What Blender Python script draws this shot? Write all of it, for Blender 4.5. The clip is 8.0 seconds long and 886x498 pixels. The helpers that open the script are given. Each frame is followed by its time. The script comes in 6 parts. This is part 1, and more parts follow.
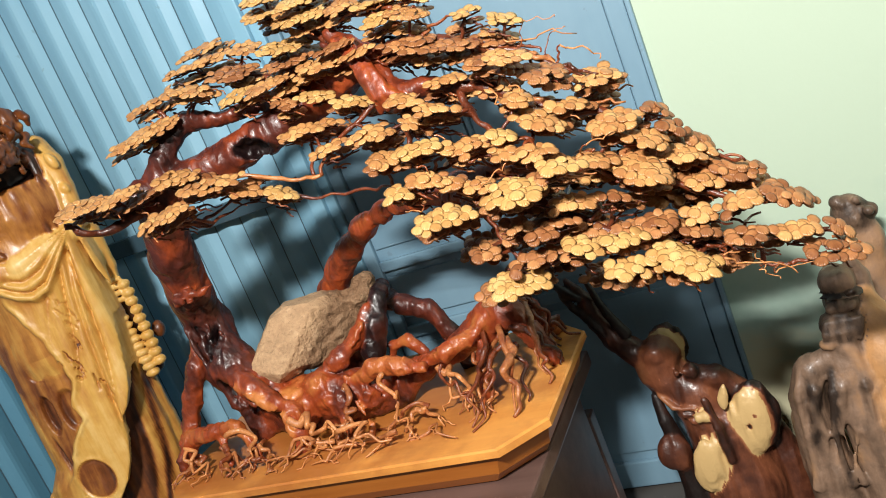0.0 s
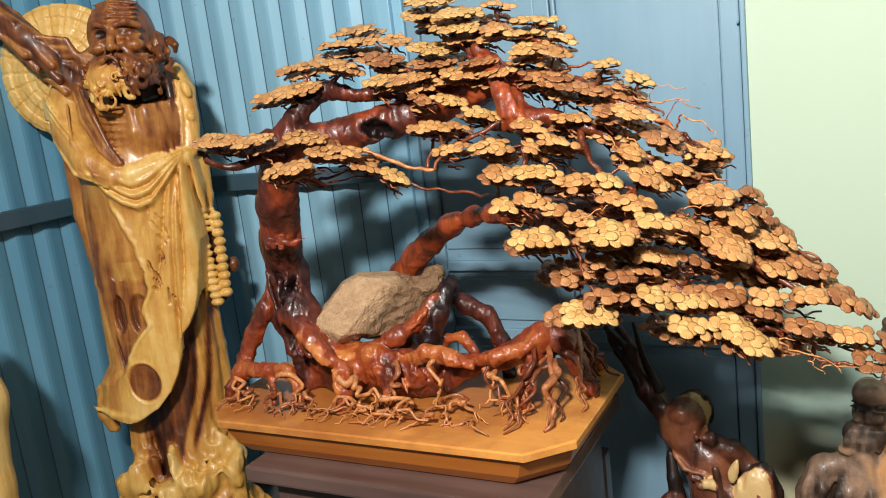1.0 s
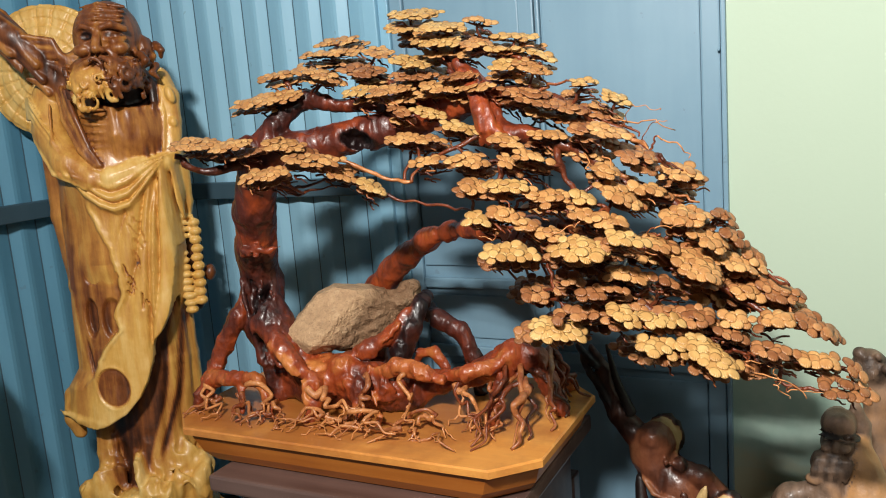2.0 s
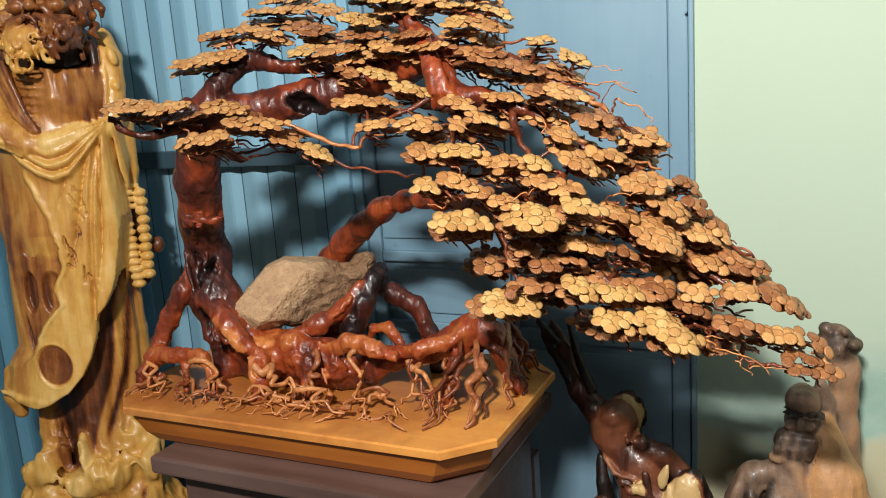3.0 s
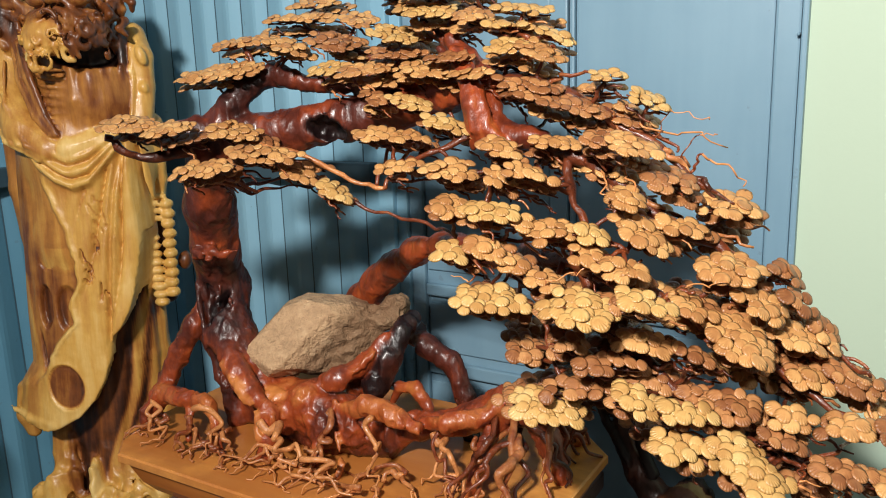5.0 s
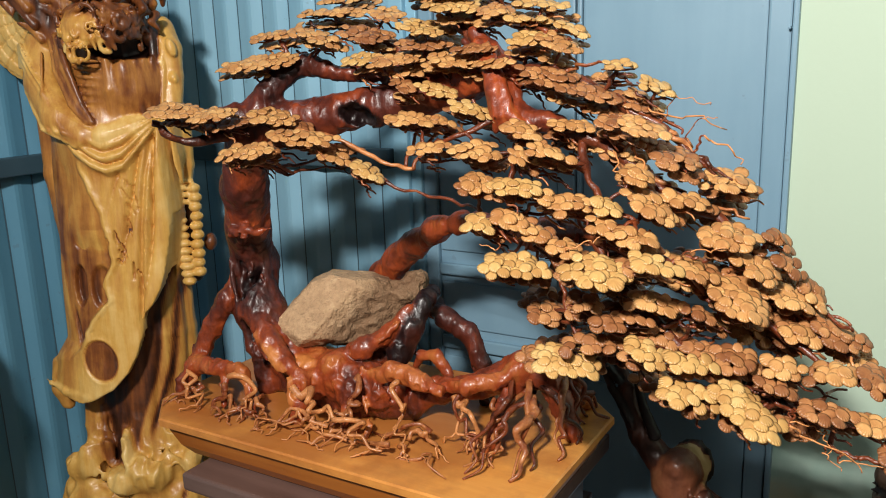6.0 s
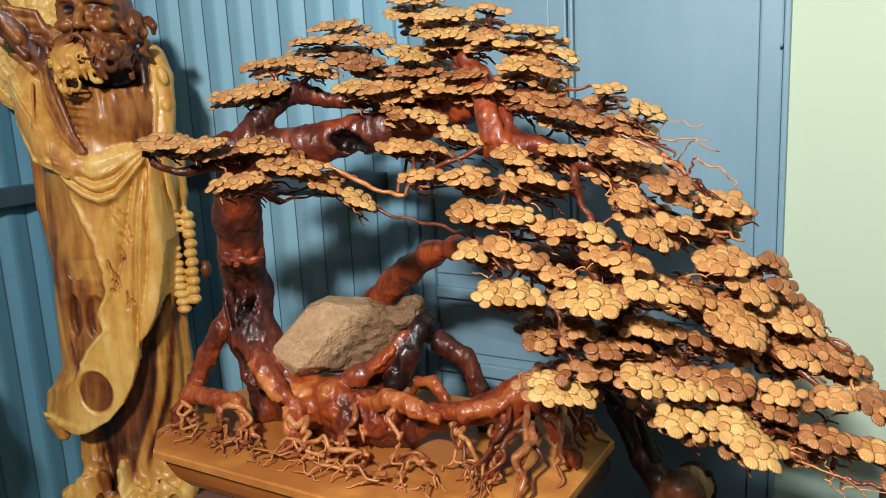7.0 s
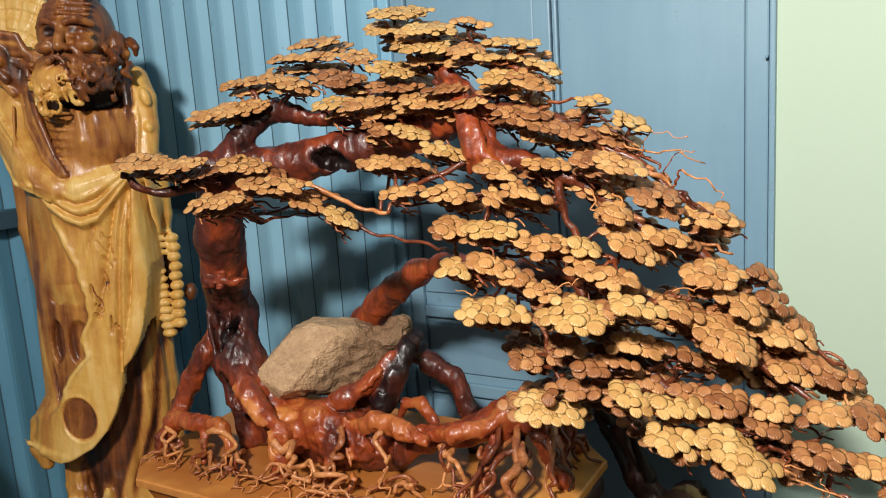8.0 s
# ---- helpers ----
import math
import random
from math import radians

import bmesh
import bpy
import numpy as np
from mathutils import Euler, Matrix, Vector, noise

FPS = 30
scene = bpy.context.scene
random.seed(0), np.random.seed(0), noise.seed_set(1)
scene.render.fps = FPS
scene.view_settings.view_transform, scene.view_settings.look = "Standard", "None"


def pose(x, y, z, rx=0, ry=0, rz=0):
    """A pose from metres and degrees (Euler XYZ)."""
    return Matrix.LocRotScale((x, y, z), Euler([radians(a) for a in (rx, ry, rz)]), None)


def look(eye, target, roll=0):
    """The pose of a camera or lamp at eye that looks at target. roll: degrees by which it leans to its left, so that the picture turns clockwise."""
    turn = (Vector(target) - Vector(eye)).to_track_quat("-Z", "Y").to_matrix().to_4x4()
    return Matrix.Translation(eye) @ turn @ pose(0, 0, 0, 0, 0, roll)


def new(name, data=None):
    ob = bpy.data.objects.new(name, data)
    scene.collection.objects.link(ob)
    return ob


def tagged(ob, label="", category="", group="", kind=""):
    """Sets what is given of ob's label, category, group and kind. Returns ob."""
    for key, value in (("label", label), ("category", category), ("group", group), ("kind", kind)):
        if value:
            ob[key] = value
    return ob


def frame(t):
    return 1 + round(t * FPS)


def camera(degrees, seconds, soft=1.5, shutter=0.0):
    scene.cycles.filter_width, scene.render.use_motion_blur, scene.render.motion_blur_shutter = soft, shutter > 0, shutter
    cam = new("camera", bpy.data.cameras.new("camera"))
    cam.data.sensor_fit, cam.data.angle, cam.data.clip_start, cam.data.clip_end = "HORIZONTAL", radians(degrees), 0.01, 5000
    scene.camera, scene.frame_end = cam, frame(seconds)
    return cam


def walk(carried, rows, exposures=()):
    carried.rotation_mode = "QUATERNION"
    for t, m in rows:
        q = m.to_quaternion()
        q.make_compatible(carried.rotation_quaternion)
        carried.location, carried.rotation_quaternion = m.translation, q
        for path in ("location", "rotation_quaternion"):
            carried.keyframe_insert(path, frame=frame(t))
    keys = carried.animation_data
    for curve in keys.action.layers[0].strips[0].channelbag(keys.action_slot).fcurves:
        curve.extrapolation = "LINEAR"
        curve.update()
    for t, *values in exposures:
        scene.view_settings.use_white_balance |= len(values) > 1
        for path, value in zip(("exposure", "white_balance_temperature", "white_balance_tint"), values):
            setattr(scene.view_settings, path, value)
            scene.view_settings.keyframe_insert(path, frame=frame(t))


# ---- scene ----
# ---------------------------------------------------------------- camera
cam = camera(57.4, 8.0, soft=1.0)
walk(cam, [
    (0, pose(0.0000, 0.0000, 1.5000, 76.19, 21.61, 20.73)),
    (0.5, pose(-0.0410, -0.1110, 1.5140, 76.80, 10.41, 23.89)),
    (1, pose(-0.0265, -0.1890, 1.5470, 78.52, 6.82, 26.88)),
    (1.5, pose(-0.0129, -0.1992, 1.5486, 80.49, 6.01, 27.61)),
    (1.7, pose(-0.0066, -0.1876, 1.5318, 80.41, 5.29, 27.46)),
    (2.8, pose(0.0169, -0.1352, 1.5007, 79.36, 3.93, 24.66)),
    (3, pose(0.0077, -0.0672, 1.4807, 78.42, 4.01, 24.82)),
    (3.5, pose(-0.0614, 0.3108, 1.4565, 77.05, 2.82, 27.26)),
    (4, pose(-0.1054, 0.4429, 1.5190, 76.90, 2.02, 31.05)),
    (4.5, pose(-0.1004, 0.3970, 1.5583, 76.96, 1.50, 31.93)),
    (4.7, pose(-0.0825, 0.3510, 1.5680, 77.44, 1.53, 31.64)),
    (5.8, pose(-0.0251, 0.1210, 1.5581, 77.31, 2.01, 30.61)),
    (6, pose(-0.0318, 0.1132, 1.5642, 76.99, 1.81, 30.63)),
    (6.5, pose(-0.0416, 0.1190, 1.5628, 76.78, 1.48, 30.71)),
    (7, pose(-0.0300, 0.1365, 1.5804, 78.14, 2.87, 30.38)),
    (7.5, pose(-0.0284, 0.1534, 1.5779, 79.47, 3.75, 30.10)),
    (8, pose(-0.0252, 0.1736, 1.5691, 79.51, 3.70, 29.93)),
], exposures=[(0, 0.31), (0.5, 0.18), (1, 0.18), (1.5, 0.02), (3, 0.0), (3.5, 0.12), (4, 0.02), (4.5, 0.0), (6, -0.03), (8, -0.05)])

# ---------------------------------------------------------------- light
world = bpy.data.worlds.new("room_air")
scene.world = world
world.use_nodes = True
world.node_tree.nodes["Background"].inputs["Color"].default_value = (0.55, 0.62, 0.68, 1)
world.node_tree.nodes["Background"].inputs["Strength"].default_value = 0.004


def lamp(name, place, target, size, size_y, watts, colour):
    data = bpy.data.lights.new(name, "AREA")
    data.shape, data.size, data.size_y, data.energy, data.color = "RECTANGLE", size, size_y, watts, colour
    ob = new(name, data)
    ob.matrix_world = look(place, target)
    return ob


lamp("tube_lamp", (-0.22, -0.95, 2.90), (0.55, 2.2, 1.60), 0.40, 0.14, 170, (1.0, 0.955, 0.90))
# added weak fill lamp, unseen; lifts the dark lower right
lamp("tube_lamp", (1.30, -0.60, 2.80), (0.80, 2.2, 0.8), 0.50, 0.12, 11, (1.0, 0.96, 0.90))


# ---------------------------------------------------------------- materials
class Nodes:
    """A small wrapper that makes node materials short to write."""

    def __init__(self, name):
        self.m = bpy.data.materials.new(name)
        self.m.use_nodes = True
        self.t = self.m.node_tree
        self.bsdf = self.t.nodes["Principled BSDF"]

    def add(self, kind, **inputs):
        n = self.t.nodes.new(kind)
        for k, v in inputs.items():
            self.put(n, k.replace("_", " "), v)
        return n

    def put(self, n, key, v):
        if isinstance(v, bpy.types.NodeSocket):
            self.t.links.new(v, n.inputs[key])
        else:
            n.inputs[key].default_value = v

    def math(self, op, a, b=0.0):
        n = self.t.nodes.new("ShaderNodeMath")
        n.operation = op
        self.put(n, 0, a)
        self.put(n, 1, b)
        return n.outputs[0]

    def coord(self, kind="Object"):
        return self.t.nodes.new("ShaderNodeTexCoord").outputs[kind]

    def noise(self, vec, scale, detail=4.0, rough=0.55, stretch=None):
        if stretch:
            mp = self.add("ShaderNodeMapping", Vector=vec)
            mp.inputs["Scale"].default_value = stretch
            vec = mp.outputs[0]
        n = self.add("ShaderNodeTexNoise", Vector=vec, Scale=scale, Detail=detail, Roughness=rough)
        return n.outputs["Fac"]

    def ramp(self, fac, *stops):
        n = self.add("ShaderNodeValToRGB", Fac=fac)
        e = n.color_ramp.elements
        while len(e) < len(stops):
            e.new(0.5)
        for el, (p, c) in zip(e, stops):
            el.position, el.color = p, (*c, 1)
        return n.outputs["Color"]

    def mix(self, fac, a, b, blend="MIX"):
        n = self.t.nodes.new("ShaderNodeMix")
        n.data_type, n.blend_type = "RGBA", blend
        self.put(n, 0, fac)
        self.put(n, 6, a if isinstance(a, bpy.types.NodeSocket) else (*a, 1))
        self.put(n, 7, b if isinstance(b, bpy.types.NodeSocket) else (*b, 1))
        return n.outputs[2]

    def bump(self, height, strength, distance):
        n = self.add("ShaderNodeBump", Height=height, Strength=strength, Distance=distance)
        self.put(self.bsdf, "Normal", n.outputs[0])

    def finish(self, colour, rough, metal=0.0, coat=0.0, coat_rough=0.1, spec=0.5):
        self.put(self.bsdf, "Base Color", colour if isinstance(colour, bpy.types.NodeSocket) else (*colour, 1))
        self.put(self.bsdf, "Roughness", rough)
        self.put(self.bsdf, "Metallic", metal)
        self.put(self.bsdf, "Coat Weight", coat)
        self.put(self.bsdf, "Coat Roughness", coat_rough)
        self.put(self.bsdf, "Specular IOR Level", spec)
        return self.m


def painted_metal(name, deep, pale, rough):
    n = Nodes(name)
    p = n.coord()
    wide = n.noise(p, 1.6, 3)
    fine = n.noise(p, 26, 5, 0.6)
    streak = n.noise(p, 9, 4, 0.6, (1, 1, 0.12))
    f = n.math("ADD", n.math("MULTIPLY", wide, 0.5), n.math("MULTIPLY", streak, 0.5))
    c = n.ramp(f, (0.25, deep), (0.75, pale))
    c = n.mix(n.math("MULTIPLY", n.math("GREATER_THAN", fine, 0.69), 0.25), c, (0.10, 0.13, 0.15))
    n.bump(n.math("ADD", n.math("MULTIPLY", wide, 1.0), n.math("MULTIPLY", fine, 0.06)), 0.25, 0.02)
    return n.finish(c, n.math("ADD", n.math("MULTIPLY", fine, 0.25), rough), spec=0.5)


def plaster(name, base, second):
    n = Nodes(name)
    p = n.coord()
    wide = n.noise(p, 0.9, 4)
    fine = n.noise(p, 60, 4)
    c = n.ramp(wide, (0.3, base), (0.75, second))
    n.bump(fine, 0.12, 0.004)
    return n.finish(c, 0.8)


def shadowed_green_wall():
    """Pale green wall; the tree's soft blue-green shadow low down is put into the colour."""
    n = Nodes("green_wall_paint")
    p = n.coord()
    z = n.add("ShaderNodeSeparateXYZ", Vector=p).outputs[2]
    wob = n.noise(p, 3.2, 4, 0.55, (1, 1, 1.6))
    h = n.math("ADD", z, n.math("MULTIPLY", n.math("SUBTRACT", wob, 0.5), 0.42))
    band = n.ramp(h, (0.40, (0, 0, 0)), (0.47, (1, 1, 1)), (0.60, (0.75, 0.75, 0.75)), (0.80, (0, 0, 0)))
    low = n.ramp(h, (0.34, (0.52, 0.50, 0.33)), (0.50, (0.49, 0.56, 0.42)), (0.80, (0.47, 0.585, 0.455)))
    tint = n.ramp(n.noise(p, 5.5, 5), (0.35, (0.24, 0.42, 0.36)), (0.65, (0.46, 0.62, 0.54)))
    c = n.mix(band, low, tint)
    n.bump(n.noise(p, 70, 3), 0.1, 0.003)
    return n.finish(c, 0.7)


def toned_wood(name, stops, rough, coat, grain=(14, 14, 2.0), streak=0.45, bump=0.35, cloud=0.85, mottle=0.55):
    """Carved lacquered wood. The mesh attribute 'tone' runs from dark heartwood to pale sapwood; cut hollows are toned
    dark for shade.
    """
    n = Nodes(name)
    p = n.coord()
    tone = n.add("ShaderNodeAttribute")
    tone.attribute_name = "tone"
    g = n.noise(p, 1.0, 5, 0.6, grain)
    big = n.noise(p, 6.0, 3)
    f = n.math("ADD", tone.outputs["Fac"], n.math("MULTIPLY", n.math("SUBTRACT", g, 0.5), streak))
    f = n.math("ADD", f, n.math("MULTIPLY", n.math("SUBTRACT", big, 0.5), cloud))
    f = n.math("ADD", f, n.math("MULTIPLY", n.math("SUBTRACT", n.noise(p, 19.0, 4, 0.6), 0.5), mottle))
    c = n.ramp(f, *stops)
    fine = n.noise(p, 90, 3)
    n.bump(n.math("ADD", n.math("MULTIPLY", g, 1.0), n.math("MULTIPLY", fine, 0.25)), bump, 0.006)
    return n.finish(c, n.math("ADD", n.math("MULTIPLY", fine, 0.2), rough), coat=coat, coat_rough=0.18)


def leaf_wood(name, a, b, c):
    """Small carved shells: fan-shaped grooves towards the rim, tint varied from leaf to leaf."""
    n = Nodes(name)
    info = n.t.nodes.new("ShaderNodeObjectInfo").outputs["Random"]
    isl = n.t.nodes.new("ShaderNodeNewGeometry").outputs["Random Per Island"]
    r = n.math("FRACT", n.math("ADD", info, isl))
    uv = n.coord("UV")
    s = n.add("ShaderNodeSeparateXYZ", Vector=uv)
    dx = n.math("SUBTRACT", s.outputs[0], 0.5)
    ang = n.math("ARCTAN2", dx, n.math("SUBTRACT", s.outputs[1], 0.15))
    ridge = n.math("SINE", n.math("MULTIPLY", ang, 24.0))
    rim = n.math("MULTIPLY", n.math("SUBTRACT", s.outputs[1], 0.50), 3.0)
    rim = n.math("MINIMUM", n.math("MAXIMUM", rim, 0.0), 1.0)
    groove = n.math("MULTIPLY", n.math("LESS_THAN", ridge, -0.35), rim)
    speck = n.noise(n.coord(), 110.0, 4, 0.6)
    blot = n.noise(n.coord(), 22.0, 3, 0.6)
    f = n.math("ADD", n.math("MULTIPLY", r, 0.62), n.math("MULTIPLY", n.math("SUBTRACT", speck, 0.28), 0.45))
    f = n.math("ADD", f, n.math("MULTIPLY", n.math("SUBTRACT", blot, 0.5), 0.9))
    f = n.math("ADD", f, n.math("MULTIPLY", n.math("SUBTRACT", n.noise(n.coord(), 65.0, 3, 0.6), 0.5), 0.8))
    col = n.ramp(f, (0.05, a), (0.5, b), (0.95, c))
    col = n.mix(n.math("MULTIPLY", groove, 0.20), col, tuple(v * 0.45 for v in a))
    n.bump(n.math("ADD", n.math("MULTIPLY", n.math("MULTIPLY", ridge, rim), 1.0), n.math("MULTIPLY", speck, 2.0)), 0.35, 0.0012)
    return n.finish(col, n.math("ADD", n.math("MULTIPLY", speck, 0.3), 0.28), coat=0.2, coat_rough=0.25)


def plain_wood(name, a, b, rough, coat, stretch, stain_shade=None):
    n = Nodes(name)
    p = n.coord()
    g = n.noise(p, 1.0, 6, 0.62, stretch)
    w = n.noise(p, 3.0, 3)
    c = n.ramp(n.math("ADD", n.math("MULTIPLY", g, 0.65), n.math("MULTIPLY", w, 0.35)), (0.3, a), (0.7, b))
    if stain_shade:
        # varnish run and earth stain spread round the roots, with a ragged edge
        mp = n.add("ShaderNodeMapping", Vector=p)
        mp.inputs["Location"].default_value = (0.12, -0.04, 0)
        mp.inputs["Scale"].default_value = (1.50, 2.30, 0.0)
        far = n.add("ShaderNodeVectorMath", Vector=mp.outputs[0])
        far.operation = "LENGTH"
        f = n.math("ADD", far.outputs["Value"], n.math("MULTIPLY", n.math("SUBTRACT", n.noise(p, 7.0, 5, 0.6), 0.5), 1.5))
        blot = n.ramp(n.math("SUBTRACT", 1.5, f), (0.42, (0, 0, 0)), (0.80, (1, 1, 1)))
        c = n.mix(n.math("MULTIPLY", blot, 0.55), c, stain_shade)
    n.bump(n.math("ADD", g, n.math("MULTIPLY", n.noise(p, 120, 2), 0.2)), 0.18, 0.003)
    return n.finish(c, n.math("ADD", n.math("MULTIPLY", w, 0.2), rough), coat=coat, coat_rough=0.2)


def rock():
    n = Nodes("rough_rock")
    p = n.coord()
    a = n.noise(p, 9, 6, 0.65)
    b = n.noise(p, 60, 6, 0.75)
    c = n.ramp(n.math("ADD", n.math("MULTIPLY", a, 0.5), n.math("MULTIPLY", b, 0.5)),
               (0.36, (0.14, 0.072, 0.033)), (0.5, (0.35, 0.210, 0.108)), (0.65, (0.62, 0.44, 0.265)))
    # the broken flank is browner, the upper face paler, partly shading put into the colour
    face_tone = n.add("ShaderNodeAttribute")
    face_tone.attribute_name = "tone"
    stain_shade = n.math("MULTIPLY", n.math("SUBTRACT", 0.75, face_tone.outputs["Fac"]), 1.4)
    c = n.mix(stain_shade, n.mix(0.42, c, (0.80, 0.52, 0.29)), n.mix(0.80, c, (0.13, 0.058, 0.025)))
    pits = n.math("MULTIPLY", n.math("GREATER_THAN", n.noise(p, 95, 4, 0.7), 0.585), 0.30)
    c = n.mix(pits, c, (0.16, 0.085, 0.045))
    n.bump(n.math("ADD", n.noise(p, 32, 6, 0.65), n.math("MULTIPLY", n.noise(p, 150, 2, 0.5), 0.4)), 1.0, 0.012)
    return n.finish(c, 0.75)


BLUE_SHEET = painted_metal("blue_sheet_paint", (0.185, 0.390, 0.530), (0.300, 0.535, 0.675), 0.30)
BLUE_DOOR = painted_metal("blue_door_paint", (0.150, 0.270, 0.365), (0.225, 0.365, 0.46), 0.28)
BLUE_STEEL = painted_metal("dark_blue_steel", (0.03, 0.065, 0.09), (0.055, 0.10, 0.13), 0.35)
LAP_JOINT = painted_metal("blue_grey_joint", (0.055, 0.105, 0.145), (0.085, 0.15, 0.195), 0.5)
# sheet paint darkened for the left wall; its dimmer light is in the colour
SHADED_SHEET = painted_metal("shaded_blue_sheet_paint", (0.085, 0.250, 0.375), (0.150, 0.350, 0.485), 0.32)
GREEN_WALL = shadowed_green_wall()
PLAIN_WALL = plaster("dull_plaster", (0.075, 0.08, 0.068), (0.10, 0.105, 0.09))
CEILING = plaster("ceiling_grey", (0.08, 0.083, 0.086), (0.11, 0.11, 0.11))
FLOOR = plaster("grey_floor_cement", (0.06, 0.055, 0.05), (0.10, 0.095, 0.088))
TRUNK = toned_wood("lacquered_red_wood", ((0.10, (0.010, 0.003, 0.003)), (0.38, (0.095, 0.017, 0.008)),
                                          (0.62, (0.30, 0.050, 0.011)), (0.95, (0.55, 0.190, 0.045))), 0.34, 0.18, (22, 22, 11.0), streak=0.6, bump=1.0)
ROOT = toned_wood("lacquered_root_wood", ((0.05, (0.030, 0.007, 0.004)), (0.45, (0.20, 0.042, 0.012)),
                                          (0.95, (0.62, 0.255, 0.085))), 0.28, 0.25, (50, 50, 50), streak=0.8, bump=0.9)
CARVED = toned_wood("carved_yellow_wood", ((0.02, (0.014, 0.005, 0.003)), (0.18, (0.060, 0.017, 0.006)), (0.36, (0.20, 0.058, 0.013)),
                                           (0.58, (0.46, 0.190, 0.037)), (0.80, (0.66, 0.365, 0.080)), (1.0, (0.80, 0.54, 0.19))), 0.33, 0.10, (34, 34, 2.2), streak=0.60, bump=0.45, cloud=0.36, mottle=0.30)
DARK_CARVED = toned_wood("dark_red_carved_wood", ((0.08, (0.010, 0.005, 0.004)), (0.30, (0.075, 0.022, 0.011)), (0.52, (0.21, 0.068, 0.030)),
                                                  (0.72, (0.36, 0.150, 0.062)), (0.86, (0.62, 0.42, 0.18))), 0.36, 0.12, (20, 20, 5.0), streak=0.45, bump=0.8, cloud=0.5, mottle=0.4)
DRIFT = toned_wood("weathered_driftwood", ((0.08, (0.03, 0.018, 0.012)), (0.45, (0.25, 0.155, 0.10)),
                                           (0.95, (0.55, 0.285, 0.115))), 0.42, 0.1, (24, 24, 4.0), bump=1.0)
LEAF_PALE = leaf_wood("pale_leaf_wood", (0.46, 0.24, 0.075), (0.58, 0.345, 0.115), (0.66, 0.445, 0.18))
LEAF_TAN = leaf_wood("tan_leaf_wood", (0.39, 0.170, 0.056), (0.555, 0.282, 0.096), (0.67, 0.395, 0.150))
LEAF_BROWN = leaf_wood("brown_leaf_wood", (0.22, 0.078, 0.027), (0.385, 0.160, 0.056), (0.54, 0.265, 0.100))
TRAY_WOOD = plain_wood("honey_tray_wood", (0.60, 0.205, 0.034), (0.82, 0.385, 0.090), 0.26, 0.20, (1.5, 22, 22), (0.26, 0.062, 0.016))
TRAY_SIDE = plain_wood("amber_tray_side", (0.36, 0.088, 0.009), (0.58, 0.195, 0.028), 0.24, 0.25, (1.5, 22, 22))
STAND_WOOD = plain_wood("dark_stand_wood", (0.08, 0.044, 0.036), (0.17, 0.105, 0.088), 0.28, 0.3, (1.5, 18, 18))
ROCK = rock()
PALE, TAN, BROWN = LEAF_PALE, LEAF_TAN, LEAF_BROWN


# ---------------------------------------------------------------- mesh tools
def put(name, mesh, material, parent=None, label=""):
    ob = new(name, mesh)
    mesh.materials.append(material)
    if parent:
        ob.parent = parent
    return tagged(ob, label)


def part(name, bm, material, parent=None, label="", smooth=False):
    mesh = bpy.data.meshes.new(name)
    bm.to_mesh(mesh)
    bm.free()
    if smooth:
        mesh.polygons.foreach_set("use_smooth", [True] * len(mesh.polygons))
    return put(name, mesh, material, parent, label)


def box(bm, lo, hi, bevel=0.0):
    made = bmesh.ops.create_cube(bm, size=1.0)["verts"]
    for v in made:
        v.co = Vector([lo[i] + (v.co[i] + 0.5) * (hi[i] - lo[i]) for i in range(3)])
    if bevel:
        edges = list({e for v in made for e in v.link_edges})
        bmesh.ops.bevel(bm, geom=edges, offset=bevel, segments=2, affect="EDGES", profile=0.6)


def block(name, lo, hi, material, parent=None, bevel=0.0, label=""):
    bm = bmesh.new()
    box(bm, lo, hi, bevel)
    return part(name, bm, material, parent, label)


def empty(name, place=(0, 0, 0)):
    ob = new(name)
    ob.location = place
    ob.empty_display_size = 0.05
    return ob


def spline(points, steps=6):
    """Catmull-Rom through (x, y, z, r) rows."""
    p = [np.array(q, float) for q in points]
    p = [2 * p[0] - p[1]] + p + [2 * p[-1] - p[-2]]
    out = []
    for i in range(1, len(p) - 2):
        for k in range(steps):
            t = k / steps
            a, b, c, d = p[i - 1:i + 3]
            out.append(0.5 * (2 * b + (c - a) * t + (2 * a - 5 * b + 4 * c - d) * t * t + (3 * b - a - 3 * c + d) * t ** 3))
    return out + [p[-2]]


def tube(bm, rows, sides=8, rough=0.0, tone=0.5, seed=0):
    """A round, uneven limb through (x, y, z, r) rows, closed at both ends."""
    lay = bm.verts.layers.float.get("tone") or bm.verts.layers.float.new("tone")
    rows = [np.array(r, float) for r in rows]
    side = None
    rings = []
    for i, r in enumerate(rows):
        d = Vector(rows[min(i + 1, len(rows) - 1)][:3] - rows[max(i - 1, 0)][:3]).normalized()
        if side is None:
            side = d.orthogonal().normalized()
        side = (side - d * side.dot(d)).normalized()
        up = d.cross(side)
        ring = []
        for k in range(sides):
            a = 2 * math.pi * k / sides
            q = Vector(r[:3])
            rad = max(r[3], 0.0008)
            if rough:
                rad *= 1 + rough * noise.noise((q + side * math.cos(a) * rad * 3 + up * math.sin(a) * rad * 3) * 26 + Vector((seed, 0, 0)))
            v = bm.verts.new(q + (side * math.cos(a) + up * math.sin(a)) * rad)
            v[lay] = tone
            ring.append(v)
        rings.append(ring)
    for a, b in zip(rings, rings[1:]):
        for k in range(sides):
            bm.faces.new((a[k], a[(k + 1) % sides], b[(k + 1) % sides], b[k]))
    bm.faces.new(rings[0][::-1])
    bm.faces.new(rings[-1])


